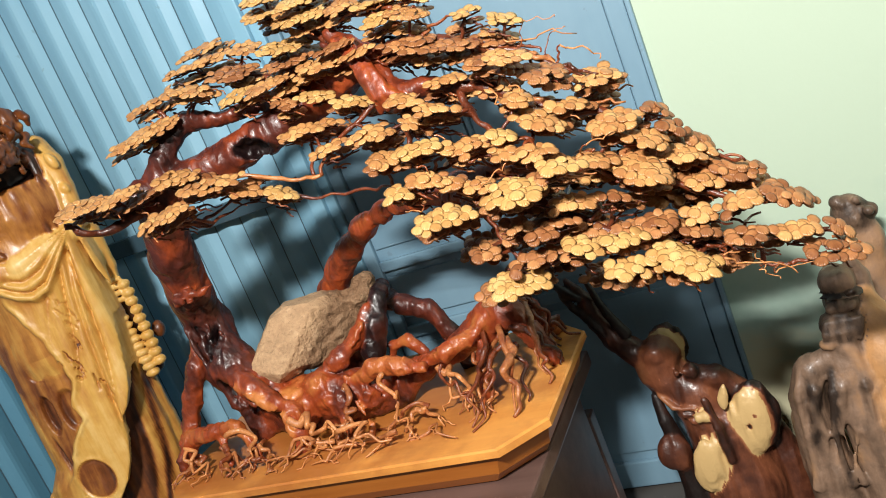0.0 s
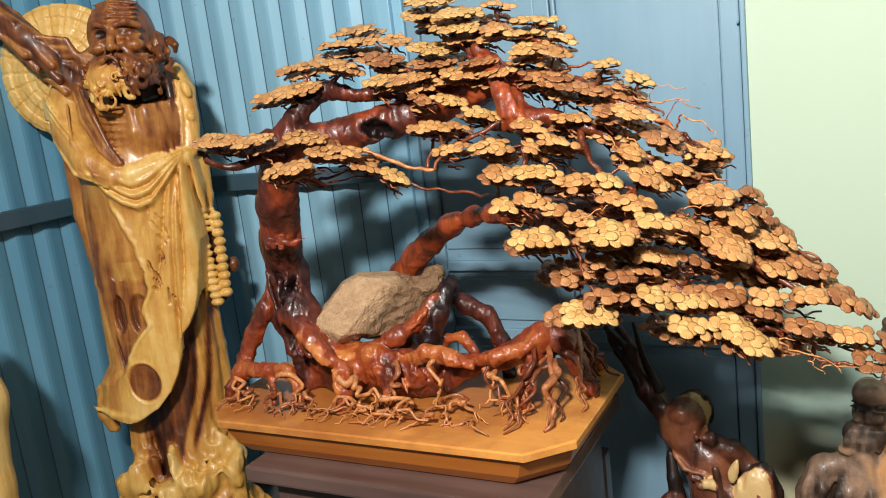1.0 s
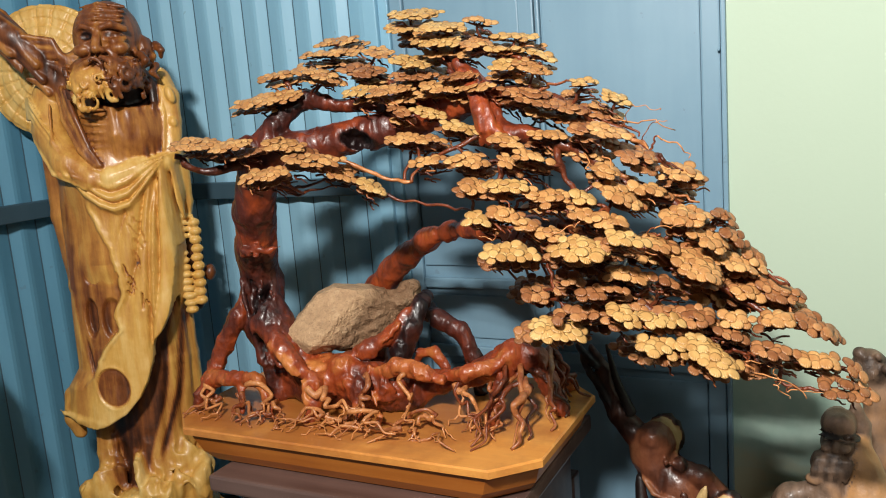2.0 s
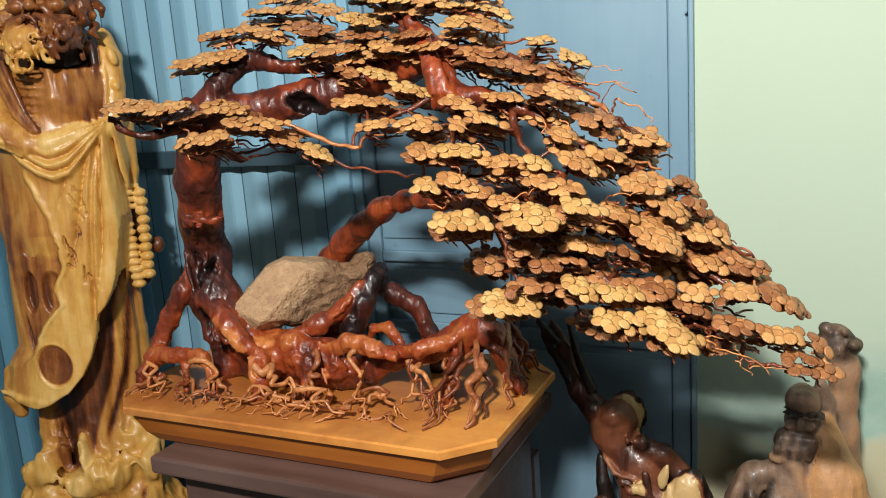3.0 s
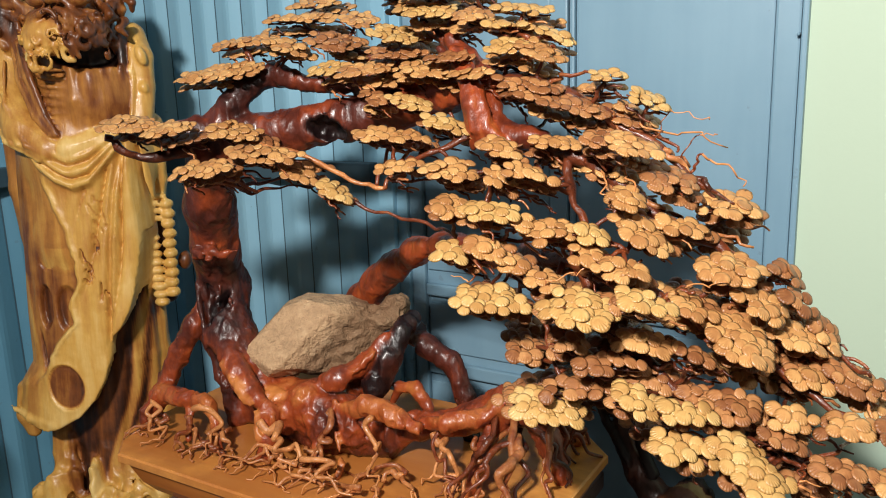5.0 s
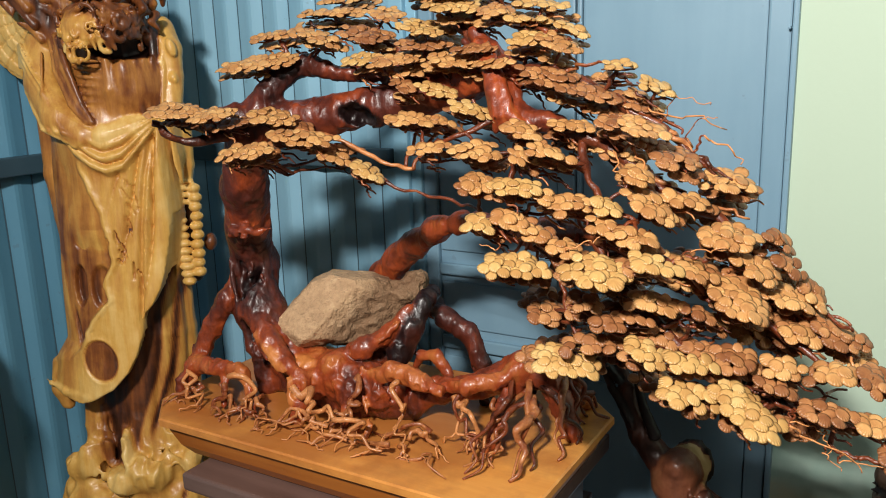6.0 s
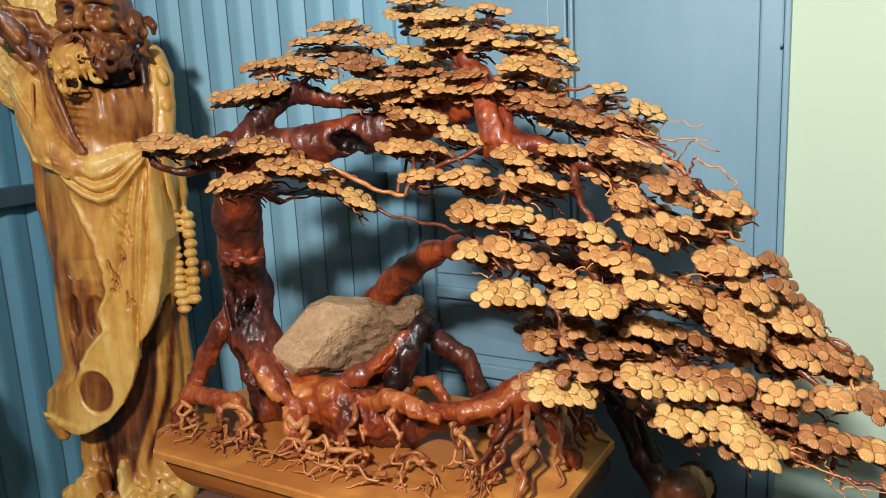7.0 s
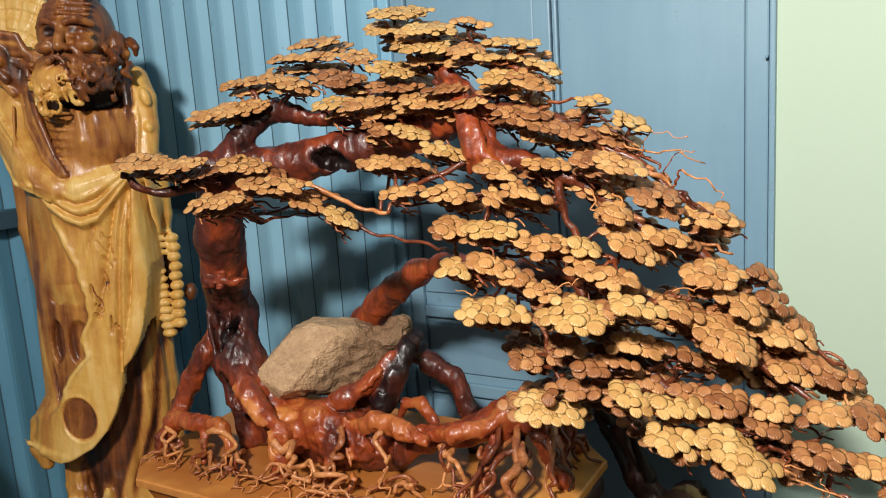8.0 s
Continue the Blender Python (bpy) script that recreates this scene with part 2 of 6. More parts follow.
def wiggle(a, b, r0, r1, bend, rng, n=7):
    """Rows of a thin crooked root or twig from a to b."""
    a, b = Vector(a), Vector(b)
    d = (b - a).length
    rows = []
    off = Vector((0, 0, 0))
    for i in range(n + 1):
        t = i / n
        if 0 < i < n:
            off = off * 0.4 + Vector((rng.uniform(-1, 1), rng.uniform(-1, 1), rng.uniform(-0.6, 0.9))) * bend * d
        else:
            off = Vector((0, 0, 0))
        rows.append((*(a.lerp(b, t) + off * (1 if t < 1 else 0)), r0 + (r1 - r0) * t))
    return spline(rows, 2)


# ---------------------------------------------------------------- carving tools: solids on a grid, turned into one skin
def hash_noise(x, y, z, seed=0):
    """Smooth value noise on arrays, -1 to 1."""
    rs = np.random.RandomState(seed)
    table = rs.rand(4096).astype(np.float32) * 2 - 1
    xi, yi, zi = np.floor(x).astype(int), np.floor(y).astype(int), np.floor(z).astype(int)
    fx, fy, fz = x - xi, y - yi, z - zi
    fx, fy, fz = fx * fx * (3 - 2 * fx), fy * fy * (3 - 2 * fy), fz * fz * (3 - 2 * fz)
    out = 0
    for dx in (0, 1):
        for dy in (0, 1):
            for dz in (0, 1):
                h = ((xi + dx) * 73 + (yi + dy) * 1619 + (zi + dz) * 31337) & 4095
                out = out + table[h] * (fx if dx else 1 - fx) * (fy if dy else 1 - fy) * (fz if dz else 1 - fz)
    return out


class Carving:
    def __init__(self, lo, hi, step):
        self.lo, self.step = np.array(lo, float), step
        n = np.ceil((np.array(hi) - self.lo) / step).astype(int) + 1
        self.ax = [(self.lo[i] + step * np.arange(n[i])).astype(np.float32) for i in range(3)]
        self.d = np.full(n, 1.0, np.float32)
        self.tone = np.full(n, 0.5, np.float32)

    def window(self, lo, hi):
        s = []
        for i in range(3):
            a = int(max(0, math.floor((lo[i] - self.lo[i]) / self.step)))
            b = int(min(len(self.ax[i]), math.ceil((hi[i] - self.lo[i]) / self.step) + 1))
            s.append(slice(a, max(b, a + 1)))
        g = np.meshgrid(*[self.ax[i][s[i]] for i in range(3)], indexing="ij", sparse=True)
        return tuple(s), g

    def blend(self, s, e, k, tone, cut=False):
        d = self.d[s]
        if cut:
            e = -e
            h = np.clip(0.5 - 0.5 * (e - d) / k, 0, 1)
            new_d = e * (1 - h) + d * h + k * h * (1 - h)
            w = np.clip(0.5 + 0.5 * (e - d) / k, 0, 1)
        else:
            h = np.clip(0.5 + 0.5 * (d - e) / k, 0, 1)
            new_d = d * (1 - h) + e * h - k * h * (1 - h)
            w = h
        self.d[s] = new_d
        if tone is not None:
            self.tone[s] = self.tone[s] * (1 - w) + tone * w

    def limb(self, rows, k=0.02, tone=0.5):
        """Tapered round limbs through rows of (x, y, z, r)."""
        for p, q in zip(rows, rows[1:]):
            p, q = np.array(p, float), np.array(q, float)
            pad = max(p[3], q[3]) + 3 * k
            s, (x, y, z) = self.window(np.minimum(p[:3], q[:3]) - pad, np.maximum(p[:3], q[:3]) + pad)
            d = q[:3] - p[:3]
            t = np.clip(((x - p[0]) * d[0] + (y - p[1]) * d[1] + (z - p[2]) * d[2]) / (d @ d), 0, 1)
            e = np.sqrt((x - p[0] - t * d[0]) ** 2 + (y - p[1] - t * d[1]) ** 2 + (z - p[2] - t * d[2]) ** 2) - (p[3] + (q[3] - p[3]) * t)
            self.blend(s, e, k, tone)

    def egg(self, c, r, k=0.02, tone=0.5, cut=False, turn=0.0, lean=0.0):
        """An ellipsoid; turn about z and lean about y, in degrees."""
        pad = max(r) + 3 * k
        s, (x, y, z) = self.window([v - pad for v in c], [v + pad for v in c])
        x, y, z = x - c[0], y - c[1], z - c[2]
        a, b = radians(turn), radians(lean)
        x, y = x * math.cos(a) + y * math.sin(a), -x * math.sin(a) + y * math.cos(a)
        x, z = x * math.cos(b) + z * math.sin(b), -x * math.sin(b) + z * math.cos(b)
        q = np.sqrt((x / r[0]) ** 2 + (y / r[1]) ** 2 + (z / r[2]) ** 2)
        e = (q - 1) * min(r) * np.clip(q, 0.6, 1.6)
        self.blend(s, e, k, tone, cut)

    def roughen(self, size, amount, seed=1, stretch=(1, 1, 1), ridge=False, below=None):
        i = np.nonzero(np.abs(self.d) < 6 * self.step + 4 * amount)
        px, py, pz = self.ax[0][i[0]], self.ax[1][i[1]], self.ax[2][i[2]]
        h = hash_noise(px / size * stretch[0], py / size * stretch[1], pz / size * stretch[2], seed)
        if ridge:
            h = 0.6 - 2 * np.abs(h)
        if below is not None:
            h = h * np.clip((below - pz) / 0.15, 0, 1)
        self.d[i] -= amount * h

    def skin(self, name, material, parent=None, label="", place=None, shrink=1.0):
        d, st = self.d, self.step
        sign = d < 0
        n = np.array(d.shape) - 1
        acc = np.zeros((*n, 3), np.float32)
        cnt = np.zeros(n, np.float32)
        for axis in range(3):
            o1, o2 = [i for i in range(3) if i != axis]
            for u in (0, 1):
                for v in (0, 1):
                    lo_s = [slice(0, m) for m in n]
                    lo_s[o1] = slice(u, n[o1] + u)
                    lo_s[o2] = slice(v, n[o2] + v)
                    hi_s = list(lo_s)
                    hi_s[axis] = slice(1, n[axis] + 1)
                    a, b = d[tuple(lo_s)], d[tuple(hi_s)]
                    m = sign[tuple(lo_s)] != sign[tuple(hi_s)]
                    t = a[m] / (a[m] - b[m])
                    cnt[m] += 1
                    acc[..., axis][m] += t
                    if u:
                        acc[..., o1][m] += 1
                    if v:
                        acc[..., o2][m] += 1
        live = cnt > 0
        index = np.full(n, -1, int)
        index[live] = np.arange(live.sum())
        where = np.argwhere(live)
        verts = self.lo + st * (where + acc[live] / cnt[live][:, None])
        tones = self.tone[tuple(where.T)]
        quads = []
        for axis in range(3):
            o1, o2 = [(1, 2), (2, 0), (0, 1)][axis]
            a = [slice(1, m) for m in n]
            a[axis] = slice(0, n[axis])
            b = list(a)
            b[axis] = slice(1, n[axis] + 1)
            s0, s1 = sign[tuple(a)], sign[tuple(b)]
            hit = np.argwhere(s0 != s1)
            flip = s1[s0 != s1]
            base = hit.copy()
            base[:, o1] += 1
            base[:, o2] += 1
            e1, e2 = np.zeros(3, int), np.zeros(3, int)
            e1[o1], e2[o2] = 1, 1
            c = [index[tuple((base - k).T)] for k in (e1 + e2, e2, 0 * e1, e1)]
            q = np.stack(c, 1)
            q[flip] = q[flip][:, ::-1]
            quads.append(q)
        quads = np.concatenate(quads)
        quads = quads[(quads >= 0).all(1)]
        mesh = bpy.data.meshes.new(name)
        mesh.vertices.add(len(verts))
        mesh.vertices.foreach_set("co", (verts * shrink).astype(np.float32).ravel())
        mesh.loops.add(4 * len(quads))
        mesh.loops.foreach_set("vertex_index", quads.astype(np.int32).ravel())
        mesh.polygons.add(len(quads))
        mesh.polygons.foreach_set("loop_start", np.arange(0, 4 * len(quads), 4, dtype=np.int32))
        mesh.update(calc_edges=True)
        mesh.validate()
        mesh.polygons.foreach_set("use_smooth", np.ones(len(mesh.polygons), bool))
        at = mesh.attributes.new("tone", "FLOAT", "POINT")
        at.data.foreach_set("value", tones.astype(np.float32).ravel())
        ob = put(name, mesh, material, parent, label)
        if place is not None:
            ob.matrix_world = place
        return ob


# ---------------------------------------------------------------- the room
LEFT, BACK, RIGHT, REAR, TOP = -2.6, 2.21, 2.3, -2.7, 3.0
DOOR_L, DOOR_R, DOOR_TOP = -1.44, -0.308, 2.42

tagged(block("floor", (LEFT - 0.1, REAR - 0.1, -0.12), (RIGHT + 0.1, BACK + 0.1, 0.0), FLOOR), "grey cement floor of the showroom", "floor", kind="structure")
tagged(block("ceiling", (LEFT - 0.1, REAR - 0.1, TOP), (RIGHT + 0.1, BACK + 0.1, TOP + 0.1), CEILING), "plain grey ceiling", "ceiling", kind="structure")
tagged(block("wall_right", (RIGHT, REAR, 0), (RIGHT + 0.1, BACK, TOP), PLAIN_WALL), "dull green plastered side wall", "wall", kind="structure")
tagged(block("wall_rear", (LEFT, REAR - 0.1, 0), (RIGHT, REAR, TOP), PLAIN_WALL), "dull green plastered rear wall", "wall", kind="structure")
tagged(block("wall_green", (DOOR_R, BACK, 0), (RIGHT, BACK + 0.1, TOP), GREEN_WALL), "pale green wall with a soft blue-green tree shadow in its paint", "wall", kind="structure")


def sheet(name, start, run, length, out, parent, pitch=0.109, deep=0.020, phase=0.0, paint=BLUE_SHEET):
    """A ribbed steel sheet: start corner, run direction, length, and the way the ribs stand out."""
    bm = bmesh.new()
    prof = []
    s = -phase
    while s < length:
        for ds, h in ((0.0, 0.10), (0.03, 0.20), (0.42, 0.78), (0.54, 0.88), (0.64, 0.84), (0.90, 0.24), (0.97, 0.10)):
            q = s + ds * pitch
            if 0 <= q <= length:
                prof.append((q, h * deep))
        s += pitch
    prof.append((length, 0.4 * deep))
    a = Vector(start)
    rows = []
    for z in (0.0, TOP):
        rows.append([bm.verts.new(a + run * q + out * h + Vector((0, 0, z))) for q, h in prof])
    for i in range(len(prof) - 1):
        bm.faces.new((rows[0][i], rows[0][i + 1], rows[1][i + 1], rows[1][i]))
    bmesh.ops.recalc_face_normals(bm, faces=bm.faces)
    bmesh.ops.solidify(bm, geom=bm.faces[:], thickness=0.0008)
    ob = part(name, bm, paint, parent)
    # dark lap joints, one to a rib
    bm = bmesh.new()
    s = pitch - phase
    while s < length - 0.005:
        p, q = a + run * (s - 0.0034) + out * (0.05 * deep), a + run * s + out * (0.14 * deep + 0.0015)
        lo = Vector([min(u, v) for u, v in zip(p, q)])
        hi = Vector([max(u, v) for u, v in zip(p, q)])
        box(bm, lo, hi + Vector((0, 0, TOP)))
        s += pitch
    part("lap_joint", bm, LAP_JOINT, ob, "dark joint lines")
    return ob


wall_left = tagged(block("wall_left", (LEFT - 0.1, REAR, 0), (LEFT - 0.03, BACK + 0.1, TOP), BLUE_STEEL), "blue ribbed steel sheet wall beside the statue, shade in its paint", "wall", kind="structure")
sheet("corrugated_sheet", (LEFT, BACK, 0), Vector((0, -1, 0)), 1.6, Vector((1, 0, 0)), wall_left, pitch=0.110, phase=0.0596, paint=SHADED_SHEET)
sheet("corrugated_sheet", (LEFT, BACK - 1.604, 0), Vector((0, -1, 0)), BACK - 1.604 - REAR, Vector((1, 0, 0)), wall_left, paint=SHADED_SHEET)
wall_back = tagged(block("wall_back", (LEFT - 0.03, BACK + 0.03, 0), (DOOR_L, BACK + 0.1, TOP), BLUE_STEEL), "blue ribbed steel sheet wall behind the carvings", "wall", kind="structure")
sheet("corrugated_sheet", (LEFT, BACK, 0), Vector((1, 0, 0)), DOOR_L - LEFT, Vector((0, -1, 0)), wall_back, pitch=0.112, phase=0.0285)
tagged(block("wall_over_door", (DOOR_L, BACK, DOOR_TOP), (DOOR_R, BACK + 0.1, TOP), BLUE_DOOR), "blue painted panel over the steel door", "wall", kind="structure")

rail_left = tagged(block("rail_left", (LEFT + 0.024, REAR, 1.250), (LEFT + 0.065, BACK - 0.066, 1.310), BLUE_STEEL, bevel=0.004), "dark blue steel girt across the ribbed wall", "rail", kind="structure")
rail_back = tagged(block("rail_back", (LEFT + 0.024, BACK - 0.065, 1.250), (DOOR_L - 0.002, BACK - 0.024, 1.310), BLUE_STEEL, bevel=0.004), "dark blue steel girt across the ribbed wall", "rail", kind="structure")
tagged(block("corner_post", (LEFT + 0.002, BACK - 0.05, 0), (LEFT + 0.022, BACK - 0.024, TOP), BLUE_STEEL, bevel=0.003), "narrow dark steel trim in the wall corner", "trim", kind="structure")


def steel_door():
    door = tagged(empty("door_1", (DOOR_L, BACK, 0)), "closed blue painted steel double door with pressed panels", "door", kind="structure")

    def piece(name, x0, x1, z0, z1, y0, y1, bevel=0.004, parent=door, paint=BLUE_DOOR):
        return block(name, (x0 - DOOR_L, y0, z0), (x1 - DOOR_L, y1, z1), paint, parent, bevel)

    piece("jamb", DOOR_L, -1.388, 0, DOOR_TOP, -0.035, 0.06, paint=BLUE_SHEET)
    piece("jamb", -1.388, -1.352, 0, DOOR_TOP, -0.018, 0.06, paint=BLUE_SHEET)
    piece("jamb", -0.3216, DOOR_R, 0, DOOR_TOP, -0.022, 0.06)
    piece("lintel", -1.352, -0.3216, DOOR_TOP - 0.05, DOOR_TOP, -0.02, 0.06)
    for x0, x1, sl, sr in ((-1.35, -0.8592, 0.045, 0.05), (-0.8528, -0.324, 0.012, 0.052)):
        leaf = piece("door_leaf", x0, x1, 0.01, DOOR_TOP - 0.054, 0.012, 0.045, 0.002)
        piece("stile", x0, x0 + sl, 0.01, DOOR_TOP - 0.054, -0.008, 0.0115, 0.005, leaf)
        piece("stile", x1 - sr, x1, 0.01, DOOR_TOP - 0.054, -0.008, 0.0115, 0.005, leaf)
        for z0, z1 in ((0.01, 0.10), (0.680, 0.720), (0.920, 0.956), (DOOR_TOP - 0.13, DOOR_TOP - 0.054)):
            piece("door_rail", x0 + sl + 0.001, x1 - sr - 0.001, z0, z1, -0.006, 0.0115, 0.005, leaf)
        for z0, z1 in ((0.13, 0.652), (0.748, 0.896), (0.996, DOOR_TOP - 0.18)):
            piece("door_panel", x0 + sl + 0.003, x1 - sr - 0.003, z0, z1, 0.004, 0.0116, 0.004, leaf)
    bm = bmesh.new()
    bmesh.ops.create_cone(bm, cap_ends=True, segments=10, radius1=0.004, radius2=0.003, depth=0.014)
    bolt = part("bolt", bm, BLUE_DOOR, door, "small painted bolt", True)
    bolt.location = (-0.3272 - DOOR_L, -0.016, 1.616)
    bolt.rotation_euler = (radians(90), 0, 0)


steel_door()


# ---------------------------------------------------------------- stand, tray and rock
def stand():
    ob = tagged(empty("display_stand", (-1.120, 1.648, -0.000)), "low dark brown wooden display table under the tray", "table")
    inv = Vector((-1.120, 1.648, -0.000))

    def piece(name, lo, hi, bevel=0.006):
        return block(name, Vector(lo) - inv, Vector(hi) - inv, STAND_WOOD, ob, bevel)

    piece("table_top", (-1.528, 1.324, 0.560), (-0.676, 2.000, 0.606), 0.008)
    piece("apron", (-1.472, 1.376, 0.436), (-0.752, 1.404, 0.560))
    piece("apron", (-1.472, 1.928, 0.436), (-0.752, 1.956, 0.560))
    piece("apron", (-1.472, 1.406, 0.436), (-1.444, 1.926, 0.560))
    piece("apron", (-0.748, 1.406, 0.100), (-0.720, 1.926, 0.560))
    for x in (-1.86, -0.965):
        for y in (1.70, 2.41):
            a, b = Vector((x * 0.8, y * 0.8, 0.0)), Vector(((x + 0.07) * 0.8, (y + 0.07) * 0.8, 0.435))
            piece("leg", a, b)


def octagon(x0, x1, y0, y1, cut):
    return [(x0 + cut, y0), (x1 - cut, y0), (x1, y0 + cut), (x1, y1 - cut), (x1 - cut, y1), (x0 + cut, y1), (x0, y1 - cut), (x0, y0 + cut)]


def tray():
    ob = tagged(empty("bonsai_tray", (-1.176, 1.672, 0.607)), "honey-coloured wooden tray with clipped corners and sloping sides", "tray")
    base = Vector((-1.176, 1.672, 0.607))

    def ring(bm, inset, z):
        o = octagon(-1.72 + inset, -0.622 - inset, 1.352 + inset, 1.965 - inset, 0.0944)
        return [bm.verts.new(Vector((x, y, z)) - base) for x, y in o]

    def stack(name, rows, material):
        bm = bmesh.new()
        rings = [ring(bm, i, z) for i, z in rows]
        for a, b in zip(rings, rings[1:]):
            for k in range(8):
                bm.faces.new((a[k], a[(k + 1) % 8], b[(k + 1) % 8], b[k]))
        bm.faces.new(rings[0][::-1])
        bm.faces.new(rings[-1])
        return part(name, bm, material, ob)

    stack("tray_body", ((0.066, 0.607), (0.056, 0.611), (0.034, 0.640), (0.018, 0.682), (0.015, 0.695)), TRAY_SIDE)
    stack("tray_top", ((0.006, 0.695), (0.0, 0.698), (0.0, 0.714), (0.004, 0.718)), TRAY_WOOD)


def big_rock():
    """A wedge of field stone: a pale upper face, a crumbled darker flank and an undercut, meeting in a slanting ridge."""
    c = Vector((-1.284, 1.708, 0.940))
    side, front = Vector((0.785, 0.62, 0)), Vector((0.62, -0.785, 0))
    k = Carving((-0.25, -0.15, -0.13), (0.28, 0.16, 0.14), 0.0042)
    x, y, z = np.meshgrid(*k.ax, indexing="ij")
    wob = hash_noise(x * 14, y * 14, z * 14, 61) * 0.006
    d = np.full(x.shape, -1.0, np.float32)
    outline = ((-0.196, -0.02), (-0.192, -0.045), (-0.159, -0.066), (0.01, -0.086), (0.08, -0.074), (0.138, -0.015), (0.152, 0.03), (0.129, 0.068), (0.07, 0.086), (-0.039, 0.103), (-0.091, 0.084))
    for (x0, z0), (x1, z1) in zip(outline, outline[1:] + outline[:1]):
        nx, nz = z1 - z0, x0 - x1
        r = math.hypot(nx, nz)
        d = np.maximum(d, ((x - x0) * nx + (z - z0) * nz) / r + 0.10 * y * (nx / r) - 0.05 * y)
    for nx, ny, nz, px, py, pz in ((-0.35, 0.72, 0.60, -0.10, 0.085, -0.03), (0.30, 0.90, -0.05, -0.10, 0.085, -0.03), (0.0, 0.62, -0.78, -0.10, 0.080, -0.042),
                                   (-0.75, 0.62, 0.05, -0.185, 0.045, 0.0), (0.0, -1.0, 0.1, 0.0, -0.09, 0.0), (0.45, 0.60, 0.66, 0.06, 0.030, 0.075), (0.55, 0.70, -0.46, 0.09, 0.02, -0.05)):
        r = math.sqrt(nx * nx + ny * ny + nz * nz)
        d = np.maximum(d, ((x - px) * nx + (y - py) * ny + (z - pz) * nz) / r + wob)
    # chips along the ridges
    g = random.Random(12)
    for i in range(14):
        n = Vector((g.uniform(-1, 1), g.uniform(0.2, 1), g.uniform(-0.6, 0.8))).normalized()
        reach = math.sqrt((0.180 * n.x) ** 2 + (0.088 * n.y) ** 2 + (0.090 * n.z) ** 2)
        d = np.maximum(d, x * n.x + y * n.y + z * n.z - reach * g.uniform(1.03, 1.12))
    k.d = d.astype(np.float32)
    k.egg((0.180, -0.02, 0.062), (0.040, 0.045, 0.032), 0.006, lean=20)
    k.egg((0.150, -0.01, 0.040), (0.040, 0.04, 0.030), 0.010)
    # the flank to the right of the ridge is crumbled, the upper face only pitted
    i = np.nonzero(np.abs(k.d) < 0.03)
    px, py, pz = k.ax[0][i[0]], k.ax[1][i[1]], k.ax[2][i[2]]
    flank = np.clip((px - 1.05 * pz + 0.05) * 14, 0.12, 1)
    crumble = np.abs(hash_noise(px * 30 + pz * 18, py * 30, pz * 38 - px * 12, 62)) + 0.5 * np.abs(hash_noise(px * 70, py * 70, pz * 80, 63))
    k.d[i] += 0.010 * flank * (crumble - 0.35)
    # tone drops across the flank: browner stone plus its shading
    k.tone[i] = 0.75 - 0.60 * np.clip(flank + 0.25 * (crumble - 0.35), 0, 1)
    k.roughen(0.030, 0.0016, 9, ridge=True)
    k.roughen(0.012, 0.0012, 4)
    # the carving frame is mirrored, so flip it into a proper rotation
    k.d = k.d[:, ::-1, :].copy()
    k.tone = k.tone[:, ::-1, :].copy()
    k.lo[1] = -k.ax[1][-1]
    m = Matrix(((side.x, -front.x, 0, c.x), (side.y, -front.y, 0, c.y), (0, 0, 1, c.z), (0, 0, 0, 1)))
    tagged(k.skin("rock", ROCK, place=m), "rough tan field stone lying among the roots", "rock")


stand()
tray()
big_rock()

# ---------------------------------------------------------------- the carved tree
tree = tagged(empty("bonsai_tree"), "carved wooden bonsai pine with lacquered trunk and shell-like leaves", "bonsai")


def at(p, r):
    return (*p, r)


